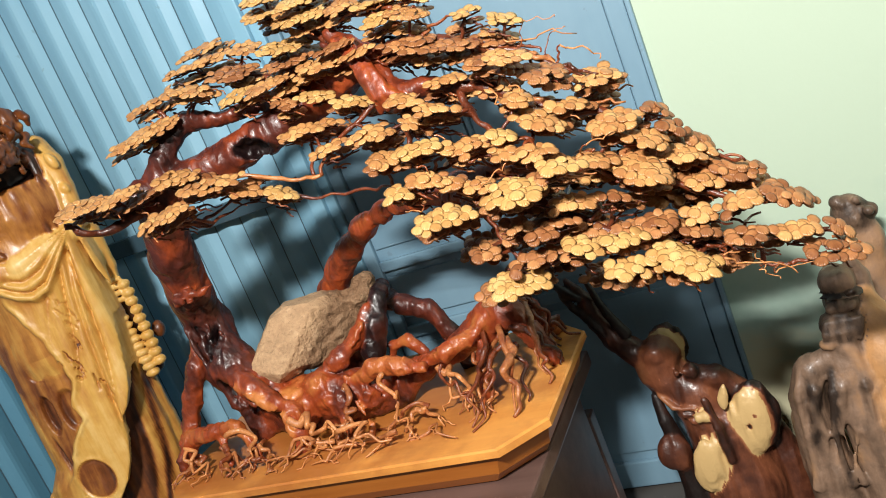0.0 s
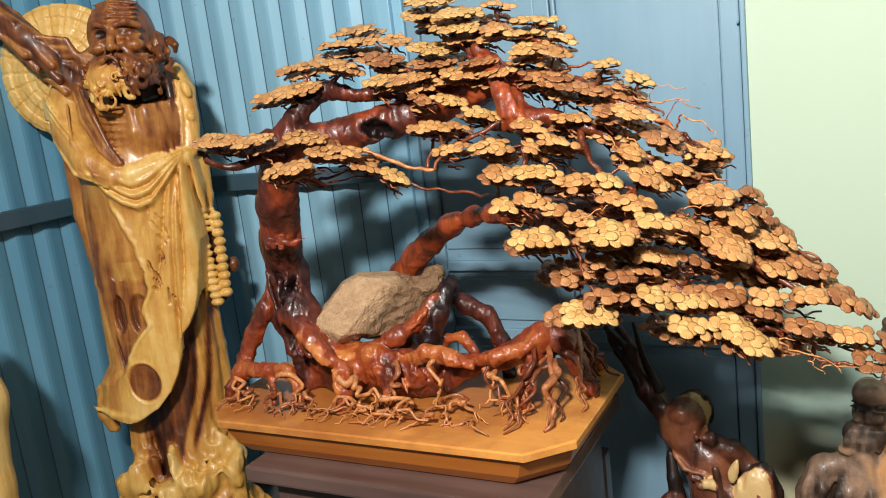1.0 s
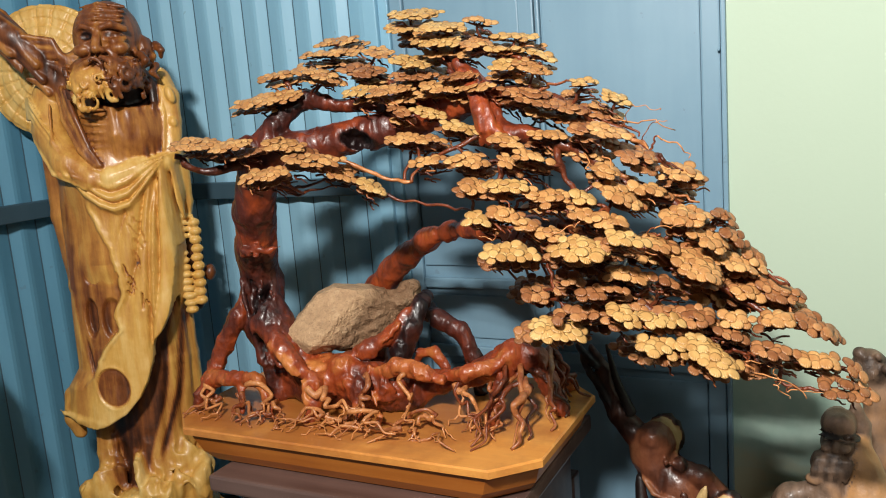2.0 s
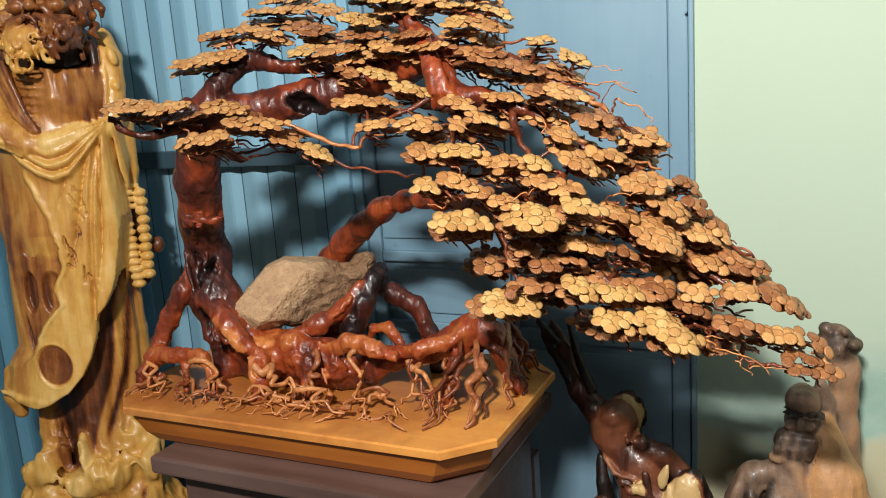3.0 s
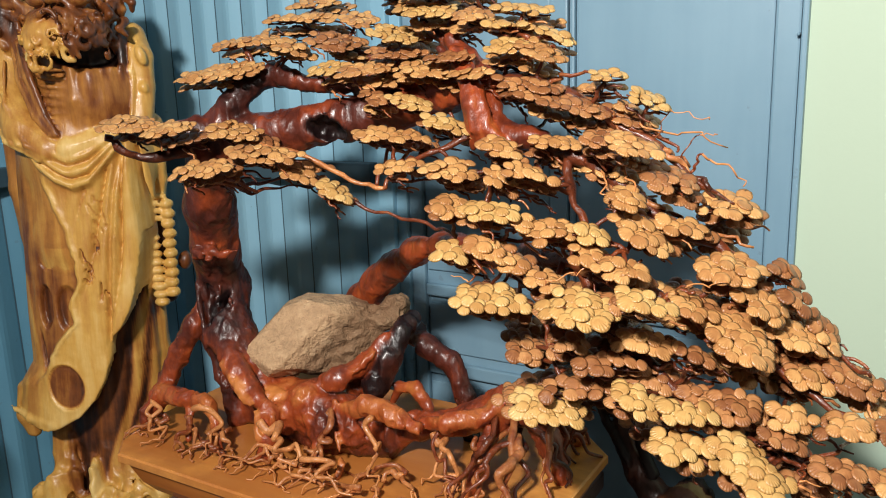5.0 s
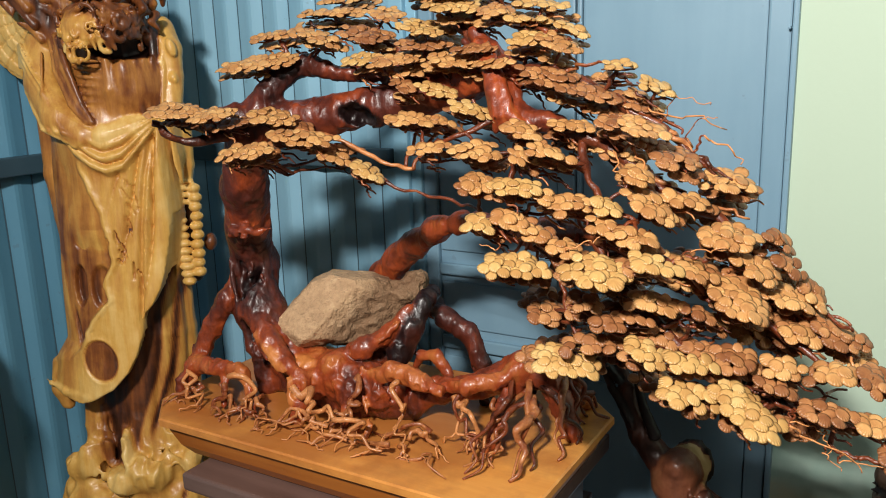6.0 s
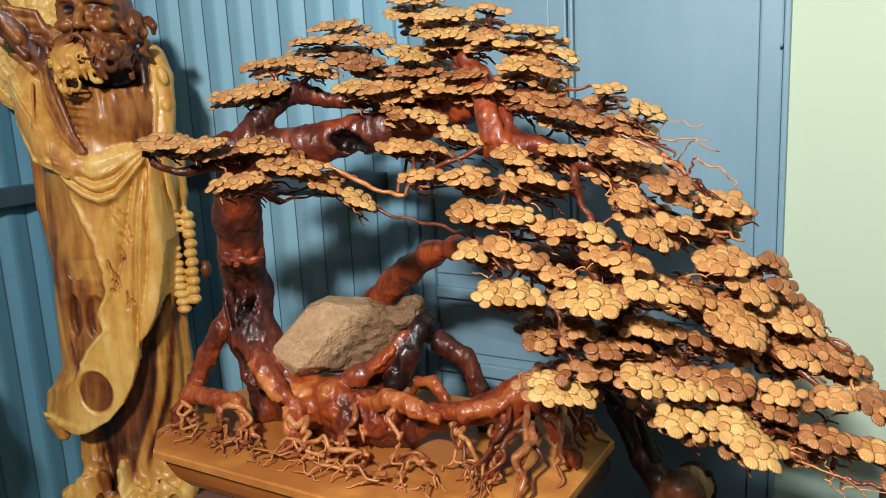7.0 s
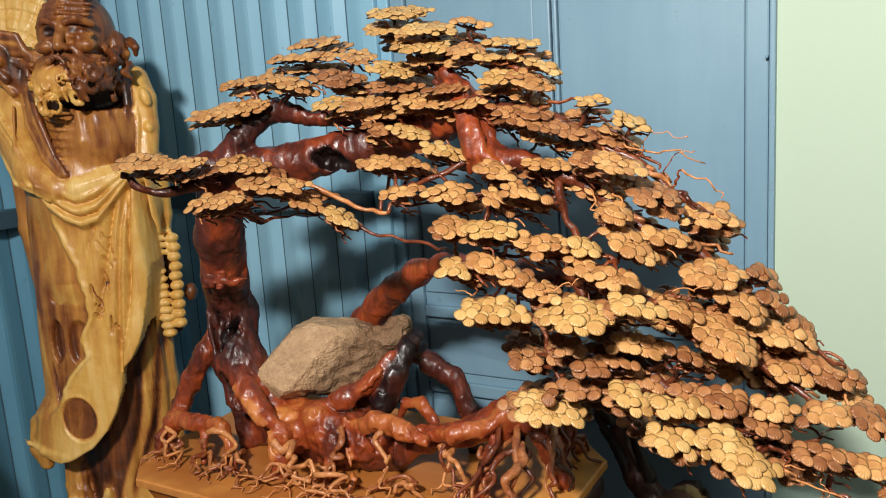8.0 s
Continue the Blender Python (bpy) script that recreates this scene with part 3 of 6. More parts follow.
def trunk():
    k = Carving((-1.760, 1.360, 0.704), (-0.592, 2.016, 1.660), 0.0042)
    k.limb([at((-1.382, 1.496, 1.408), 0.048), at((-1.448, 1.544, 1.282), 0.0512), at((-1.506, 1.600, 1.169), 0.0544)], 0.03, 0.42)
    k.limb([at((-1.506, 1.600, 1.169), 0.0544), at((-1.540, 1.648, 1.049), 0.056), at((-1.545, 1.650, 0.938), 0.060), at((-1.515, 1.624, 0.850), 0.034), at((-1.496, 1.616, 0.732), 0.028)], 0.03, 0.27)
    # the bark skirt that flares from the foot of the trunk into the burl
    k.limb([at((-1.520, 1.625, 1.045), 0.045), at((-1.475, 1.600, 0.965), 0.052), at((-1.425, 1.595, 0.890), 0.046), at((-1.365, 1.595, 0.825), 0.042)], 0.02, 0.36)
    for i in range(6):
        o = i * 0.017
        k.limb([at((-1.555 + o * 0.9, 1.575 + 0.004 * i, 1.080 - 0.01 * (i % 2)), 0.006), at((-1.530 + o, 1.560 + 0.006 * i, 0.985), 0.009), at((-1.492 + o * 1.1, 1.545 + 0.008 * i, 0.912), 0.009),
                at((-1.445 + o * 1.2, 1.535 + 0.008 * i, 0.850), 0.007)], 0.005, 0.34 + 0.10 * (i % 3))
    k.limb([at((-1.450, 1.530, 1.186), 0.010), at((-1.430, 1.520, 1.182), 0.011), at((-1.408, 1.520, 1.178), 0.010), at((-1.375, 1.535, 1.186), 0.006)], 0.006, 0.52)
    k.limb([at((-1.388, 1.528, 1.182), 0.005), at((-1.376, 1.524, 1.198), 0.004)], 0.003, 0.5)
    k.limb([at((-1.388, 1.528, 1.182), 0.006), at((-1.372, 1.524, 1.164), 0.004)], 0.003, 0.4)
    wart = random.Random(77)
    for i in range(12):
        a = -0.1 + 0.095 * i
        k.egg((-1.500 + 0.085 * a, 1.538 - 0.030 * math.sin(a * 2.6), 1.178 + 0.004 * i % 0.012 + wart.uniform(-0.012, 0.010)), (wart.uniform(0.006, 0.013), 0.012, wart.uniform(0.005, 0.010)), 0.006, wart.uniform(0.32, 0.48))
    # the side leg, its elbow and the fingers that grip the tray
    k.limb([at((-1.566, 1.615, 1.010), 0.034), at((-1.595, 1.590, 0.965), 0.027), at((-1.635, 1.570, 0.895), 0.023), at((-1.670, 1.550, 0.828), 0.022), at((-1.672, 1.525, 0.797), 0.023)], 0.014, 0.54)
    k.limb([at((-1.672, 1.525, 0.797), 0.022), at((-1.560, 1.505, 0.808), 0.0200), at((-1.478, 1.500, 0.818), 0.0180), at((-1.447, 1.495, 0.775), 0.0120), at((-1.410, 1.470, 0.722), 0.006)], 0.010, 0.68)
    k.limb([at((-1.540, 1.505, 0.806), 0.015), at((-1.525, 1.480, 0.765), 0.012), at((-1.500, 1.455, 0.720), 0.007)], 0.008, 0.60)
    k.limb([at((-1.665, 1.515, 0.790), 0.020), at((-1.690, 1.500, 0.750), 0.016), at((-1.700, 1.495, 0.716), 0.012)], 0.010, 0.5)
    # the slanting root in front, and its two strands
    k.limb([at((-1.490, 1.575, 0.960), 0.036), at((-1.400, 1.535, 0.897), 0.026), at((-1.345, 1.525, 0.860), 0.024), at((-1.295, 1.515, 0.815), 0.021), at((-1.285, 1.505, 0.768), 0.016), at((-1.300, 1.490, 0.722), 0.010)], 0.010, 0.54)
    k.limb([at((-1.430, 1.525, 0.915), 0.012), at((-1.360, 1.505, 0.870), 0.010), at((-1.312, 1.497, 0.822), 0.009), at((-1.302, 1.490, 0.775), 0.008)], 0.004, 0.86)
    # the burl between them, ribbed where it runs out into roots
    k.limb([at((-1.440, 1.630, 0.800), 0.040), at((-1.330, 1.615, 0.808), 0.045), at((-1.240, 1.605, 0.822), 0.054), at((-1.160, 1.610, 0.800), 0.050), at((-1.090, 1.620, 0.785), 0.040)], 0.03, 0.50)
    k.egg((-1.335, 1.575, 0.835), (0.035, 0.03, 0.022), 0.012, 0.86)
    k.egg((-1.235, 1.575, 0.850), (0.030, 0.03, 0.030), 0.012, 0.80)
    for x, w, r, tn in ((-1.215, -1.195, 0.012, 0.66), (-1.150, -1.125, 0.010, 0.72)):
        k.limb([at((x, 1.575, 0.855), r * 0.7), at((x + 0.010, 1.552, 0.815), r), at((w, 1.548, 0.775), r * 0.8), at((w + 0.030, 1.520, 0.740), r * 0.7), at((w + 0.034, 1.500, 0.722), r * 0.5)], 0.008, tn)
    for ex, ey, ez, er, tn in ((-1.285, 1.560, 0.800, 0.030, 0.56), (-1.175, 1.555, 0.790, 0.034, 0.44), (-1.110, 1.570, 0.790, 0.028, 0.50), (-1.340, 1.575, 0.785, 0.030, 0.40)):
        k.egg((ex, ey, ez), (er, er * 0.8, er * 1.2), 0.010, tn)
    k.limb([at((-1.125, 1.590, 0.838), 0.020), at((-1.060, 1.580, 0.862), 0.023), at((-1.000, 1.580, 0.855), 0.021), at((-0.943, 1.590, 0.830), 0.019)], 0.010, 0.78)
    k.limb([at((-1.120, 1.632, 0.780), 0.040), at((-1.043, 1.648, 0.786), 0.034), at((-0.920, 1.680, 0.806), 0.030), at((-0.838, 1.696, 0.837), 0.032),
            at((-0.787, 1.704, 0.878), 0.036), at((-0.732, 1.720, 0.860), 0.032), at((-0.688, 1.712, 0.796), 0.024), at((-0.664, 1.712, 0.724), 0.018)], 0.016, 0.58)
    k.limb([at((-0.945, 1.620, 0.826), 0.016), at((-0.885, 1.610, 0.845), 0.018), at((-0.825, 1.630, 0.858), 0.020), at((-0.785, 1.680, 0.880), 0.022)], 0.010, 0.72)
    k.limb([at((-0.776, 1.728, 0.860), 0.030), at((-0.720, 1.808, 0.828), 0.026), at((-0.696, 1.888, 0.724), 0.018)], 0.016, 0.6)
    k.limb([at((-0.800, 1.696, 0.852), 0.026), at((-0.800, 1.616, 0.796), 0.018), at((-0.808, 1.560, 0.716), 0.012)], 0.012, 0.62)
    # the pale hoof-like stub that props the rock, dark along its back
    k.limb([at((-1.100, 1.665, 0.875), 0.036), at((-1.075, 1.680, 0.930), 0.030), at((-1.060, 1.715, 0.990), 0.020), at((-1.075, 1.800, 1.000), 0.018)], 0.010, 0.06)
    k.egg((-1.176, 1.606, 0.888), (0.044, 0.030, 0.027), 0.006, 0.60, lean=16)
    k.limb([at((-1.160, 1.612, 0.894), 0.026), at((-1.126, 1.630, 0.914), 0.021), at((-1.104, 1.656, 0.944), 0.015), at((-1.078, 1.684, 0.985), 0.010)], 0.008, 0.54)
    k.limb([at((-1.150, 1.594, 0.898), 0.005), at((-1.114, 1.612, 0.920), 0.006), at((-1.082, 1.645, 0.960), 0.005)], 0.003, 0.62)
    k.limb([at((-1.140, 1.860, 0.960), 0.028), at((-1.100, 1.830, 0.945), 0.025), at((-1.049, 1.800, 0.933), 0.024), at((-0.984, 1.800, 0.899), 0.022), at((-0.946, 1.800, 0.823), 0.019), at((-0.930, 1.800, 0.724), 0.017)], 0.012, 0.22)
    k.limb([at((-1.083, 1.700, 0.815), 0.012), at((-1.060, 1.700, 0.860), 0.013), at((-1.016, 1.700, 0.866), 0.013), at((-0.985, 1.700, 0.828), 0.012)], 0.008, 0.6)
    k.limb([at((-1.376, 1.496, 1.408), 0.0450), at((-1.338, 1.512, 1.452), 0.0390), at((-1.199, 1.560, 1.454), 0.0385), at((-1.098, 1.592, 1.472), 0.0425),
            at((-0.981, 1.616, 1.494), 0.0400), at((-0.855, 1.608, 1.526), 0.0360), at((-0.756, 1.584, 1.544), 0.032)], 0.02, 0.40)
    # hollow in the limb, blackened by tone to read as deep shade
    k.egg((-1.100, 1.542, 1.452), (0.052, 0.055, 0.024), 0.006, -0.2, cut=True, turn=28, lean=-22)
    k.limb([at((-1.354, 1.504, 1.459), 0.0336), at((-1.321, 1.512, 1.508), 0.028), at((-1.297, 1.528, 1.543), 0.0272), at((-1.247, 1.560, 1.570), 0.0224),
            at((-1.171, 1.600, 1.547), 0.0176), at((-1.031, 1.616, 1.540), 0.0176), at((-0.889, 1.616, 1.558), 0.0192), at((-0.784, 1.592, 1.564), 0.0192)], 0.015, 0.34)
    k.limb([at((-0.826, 1.584, 1.618), 0.0128), at((-0.786, 1.576, 1.580), 0.0192), at((-0.752, 1.564, 1.539), 0.0215), at((-0.740, 1.550, 1.498), 0.0225),
            at((-0.724, 1.538, 1.461), 0.020), at((-0.633, 1.544, 1.443), 0.0144)], 0.015, 0.50)
    g = random.Random(41)
    for i in range(7):
        o, b = g.uniform(-0.021, 0.021), g.uniform(-0.010, 0.010)
        k.limb([at(((-1.02 + o * 1.8) * 0.8, (1.942 + b) * 0.8, (1.625 + b) * 0.8 + 0.3), 0.007), at(((-0.965 + o * 0.8) * 0.8, (1.918 + b) * 0.8, 1.575 * 0.8 + 0.3), 0.009),
                at(((-0.925 + o) * 0.8, (1.893 - abs(b)) * 0.8, 1.51 * 0.8 + 0.3), 0.010), at(((-0.915 + o * 1.2) * 0.8, (1.888 + b) * 0.8, 1.455 * 0.8 + 0.3), 0.008),
                at(((-0.90 + o * 2.6) * 0.8, 1.90 * 0.8, 1.415 * 0.8 + 0.3), 0.005)], 0.003, g.uniform(0.44, 0.82))
    k.limb([at((-1.388, 1.472, 1.452), 0.0352), at((-1.432, 1.424, 1.448), 0.0256), at((-1.464, 1.384, 1.452), 0.0128)], 0.012, 0.25)
    k.limb([at((-1.328, 1.876, 0.924), 0.0432), at((-1.280, 1.864, 0.994), 0.0408), at((-1.216, 1.844, 1.055), 0.0376), at((-1.140, 1.818, 1.110), 0.0328), at((-1.064, 1.788, 1.156), 0.0288), at((-0.968, 1.740, 1.194), 0.024),
            at((-0.880, 1.688, 1.210), 0.0216), at((-0.800, 1.636, 1.212), 0.02), at((-0.658, 1.536, 1.214), 0.0184)], 0.02, 0.58)
    k.limb([at((-1.328, 1.876, 0.940), 0.0416), at((-1.320, 1.880, 0.844), 0.0416), at((-1.296, 1.872, 0.732), 0.0448)], 0.02, 0.4)
    # cut hollows toned dark, their shade put into the wood colour
    k.egg((-1.476, 1.548, 1.116), (0.020, 0.03, 0.040), 0.010, 0.12, cut=True, lean=-25)
    k.egg((-1.520, 1.576, 1.044), (0.016, 0.03, 0.060), 0.010, 0.15, cut=True, lean=10)
    k.egg((-1.492, 1.580, 1.020), (0.010, 0.03, 0.050), 0.008, 0.15, cut=True, lean=-14)
    k.egg((-1.508, 1.560, 0.884), (0.030, 0.06, 0.050), 0.010, 0.0, cut=True)
    # dark limb added in the gap behind the leg, in place of shade
    k.limb([at((-1.560, 1.690, 0.960), 0.040), at((-1.570, 1.700, 0.860), 0.042), at((-1.560, 1.690, 0.740), 0.040)], 0.02, 0.18)
    k.limb([at((-1.470, 1.640, 0.750), 0.030), at((-1.360, 1.620, 0.756), 0.040), at((-1.200, 1.615, 0.760), 0.048), at((-1.064, 1.640, 0.748), 0.034)], 0.02, 0.36)
    k.roughen(0.055, 0.0055, 5, (1, 1, 0.45))
    k.roughen(0.030, 0.0048, 6, (1, 1, 0.30), ridge=True)
    k.roughen(0.034, 0.0042, 8, ridge=True, below=0.940)
    k.roughen(0.016, 0.0026, 18, ridge=True, below=0.940)
    k.roughen(0.012, 0.0024, 7, (1, 1, 0.5), ridge=True)
    k.skin("trunk", TRUNK, tree, "glossy reddish brown trunk and limbs with a dark hollow")


trunk()


def branch(rows, r0, r1, tone=0.45, sides=8, name="branch"):
    n = len(rows)
    bm = bmesh.new()
    jit = random.Random(n * 7 + int(rows[0][2] * 100))
    line = []
    for i, p in enumerate(spline([(*p, r0 + (r1 - r0) * i / (n - 1)) for i, p in enumerate(rows)], 4)):
        k = 0.0045 if i else 0.0
        line.append((p[0] + jit.uniform(-k, k), p[1] + jit.uniform(-k, k), p[2] + jit.uniform(-k, k), p[3] * jit.uniform(0.8, 1.15)))
    tube(bm, spline(line, 2), sides, 0.4, tone, n)
    return part(name, bm, ROOT, tree, smooth=True)


BOUGHS = [
    ([(-0.656, 1.544, 1.444), (-0.561, 1.528, 1.423), (-0.494, 1.512, 1.390), (-0.431, 1.520, 1.334), (-0.336, 1.536, 1.288), (-0.247, 1.536, 1.212), (-0.189, 1.544, 1.140), (-0.104, 1.520, 1.076)], 0.0208, 0.0064),
    ([(-0.664, 1.536, 1.248), (-0.536, 1.464, 1.254), (-0.432, 1.440, 1.232), (-0.363, 1.456, 1.204), (-0.301, 1.488, 1.164), (-0.200, 1.488, 1.100), (-0.096, 1.472, 1.048)], 0.0192, 0.0056),
    ([(-0.528, 1.472, 1.244), (-0.478, 1.440, 1.180), (-0.410, 1.432, 1.124), (-0.346, 1.432, 1.072), (-0.258, 1.432, 1.024), (-0.175, 1.440, 1.004), (-0.080, 1.456, 0.980)], 0.0144, 0.0048),
    ([(-0.760, 1.576, 1.548), (-0.656, 1.536, 1.544), (-0.560, 1.528, 1.508), (-0.480, 1.536, 1.468), (-0.400, 1.544, 1.412), (-0.320, 1.560, 1.332)], 0.0176, 0.0048),
    ([(-0.824, 1.584, 1.612), (-0.816, 1.592, 1.660), (-0.744, 1.584, 1.636), (-0.656, 1.552, 1.612)], 0.016, 0.0056),
    ([(-0.824, 1.592, 1.596), (-0.896, 1.616, 1.652), (-0.960, 1.640, 1.700), (-1.008, 1.640, 1.716)], 0.0144, 0.0048),
    ([(-0.880, 1.608, 1.556), (-1.000, 1.616, 1.580), (-1.104, 1.616, 1.620), (-1.200, 1.624, 1.660)], 0.0144, 0.0048),
    ([(-1.248, 1.552, 1.568), (-1.280, 1.536, 1.596), (-1.296, 1.536, 1.624)], 0.0112, 0.0048),
    ([(-1.280, 1.488, 1.436), (-1.184, 1.456, 1.432), (-1.088, 1.472, 1.408), (-1.000, 1.488, 1.364), (-0.928, 1.496, 1.352)], 0.0088, 0.0048, 0.80),
    ([(-1.120, 1.464, 1.396), (-1.024, 1.480, 1.340), (-0.944, 1.488, 1.312), (-0.840, 1.488, 1.292), (-0.744, 1.440, 1.288)], 0.0056, 0.0032),
    ([(-1.296, 1.480, 1.356), (-1.216, 1.464, 1.352), (-1.152, 1.464, 1.368), (-1.072, 1.472, 1.364)], 0.0064, 0.0032),
    ([(-1.296, 1.472, 1.348), (-1.232, 1.456, 1.336), (-1.168, 1.472, 1.348), (-1.088, 1.488, 1.352)], 0.0048, 0.0024),
    ([(-0.728, 1.536, 1.468), (-0.784, 1.488, 1.436), (-0.840, 1.472, 1.416), (-0.880, 1.464, 1.404)], 0.008, 0.004),
    ([(-0.720, 1.536, 1.460), (-0.688, 1.472, 1.396), (-0.672, 1.424, 1.340), (-0.656, 1.400, 1.276)], 0.0064, 0.0032),
    ([(-0.576, 1.528, 1.420), (-0.544, 1.472, 1.364), (-0.496, 1.440, 1.316), (-0.440, 1.424, 1.292)], 0.0112, 0.0048),
    ([(-0.560, 1.472, 1.256), (-0.576, 1.424, 1.196), (-0.560, 1.408, 1.140), (-0.528, 1.384, 1.076)], 0.0064, 0.0032),
    ([(-0.200, 1.472, 1.032), (-0.160, 1.456, 0.980), (-0.124, 1.448, 0.980), (-0.120, 1.440, 0.948), (-0.080, 1.440, 0.936)], 0.0088, 0.004),
]
branch([(-1.384, 1.480, 1.444), (-1.420, 1.424, 1.410), (-1.468, 1.372, 1.414), (-1.500, 1.328, 1.456)], 0.0144, 0.008, 0.22)
NODES = []
for rows, r0, r1, *tone in BOUGHS:
    branch(rows, r0 * 0.82, r1 * 0.85, tone[0] if tone else 0.30)
    NODES += [Vector(q[:3]) for q in spline([(*p, 0) for p in rows], 4)]
NODES += [Vector(p) for p in ((-1.432, 1.424, 1.448), (-1.388, 1.472, 1.452), (-1.296, 1.528, 1.543), (-1.240, 1.560, 1.572), (-1.031, 1.616, 1.540), (-0.976, 1.616, 1.496), (-0.856, 1.608, 1.524), (-0.744, 1.552, 1.516), (-0.848, 1.664, 1.232), (-1.280, 1.504, 1.452), (-1.376, 1.496, 1.420))]


# ---- leaves: a ridged shell about 3 cm across, stalk at the origin, tip along +y
def leaf_shape(r, squash, seed):
    """A thin, slightly crowned oval shell with an uneven rim."""
    rng = random.Random(seed)
    verts, faces = [], []
    n = 16
    bend = rng.uniform(-1.6, 0.6)
    verts.append((0, 0.5 * r, 0.0008))
    for f, h in ((0.66, 0.0008), (1.0, 0.0), (0.95, -0.0018)):
        for i in range(n):
            a = 2 * math.pi * i / n
            rr = r * f * (1 + (0.014 if i % 2 else -0.012) * (f > 0.9) * (1 if math.cos(a) > -0.3 else 0) + rng.uniform(-0.025, 0.025)) * (1 + 0.08 * math.cos(a))
            verts.append((math.sin(a) * rr, 0.5 * r + math.cos(a) * rr * squash, h + rng.uniform(-0.0005, 0.0005) + bend * (math.sin(a) * rr) ** 2 * 6))
    for i in range(n):
        j = (i + 1) % n
        faces.append((0, 1 + j, 1 + i))
        for k in (0, 1):
            a, b = 1 + k * n, 1 + (k + 1) * n
            faces.append((a + i, a + j, b + j, b + i))
    faces.append(tuple(1 + 2 * n + i for i in range(n)))
    return verts, faces, [(v[0] / (2 * r) + 0.5, (v[1] - 0.5 * r) / (2 * r) + 0.5) for v in verts]


SHAPES = [leaf_shape(0.0126, q, s) for q, s in ((0.90, 1), (1.02, 2), (0.82, 3), (0.95, 4))]


def leaf_mesh(name, chosen, material):
    """One mesh out of (shape index, matrix) rows."""
    verts, faces, uvs = [], [], []
    for i, m in chosen:
        v, f, u = SHAPES[i]
        base = len(verts)
        verts += [tuple(m @ Vector(p)) for p in v]
        faces += [tuple(base + k for k in q) for q in f]
        uvs += u
    mesh = bpy.data.meshes.new(name)
    mesh.from_pydata(verts, [], faces)
    lay = mesh.uv_layers.new(name="fan")
    idx = np.zeros(len(mesh.loops), np.int32)
    mesh.loops.foreach_get("vertex_index", idx)
    lay.data.foreach_set("uv", np.array(uvs, np.float32)[idx].ravel())
    per = len(SHAPES[0][1])
    mesh.polygons.foreach_set("use_smooth", [i % per < per - 1 and i % per % 3 != 2 for i in range(len(mesh.polygons))])
    mesh.materials.append(material)
    return mesh


SINGLE = {}
pad_count = [0]
singles = [0]
FRONT = Vector((0.40, -0.90, 0.0)).normalized()


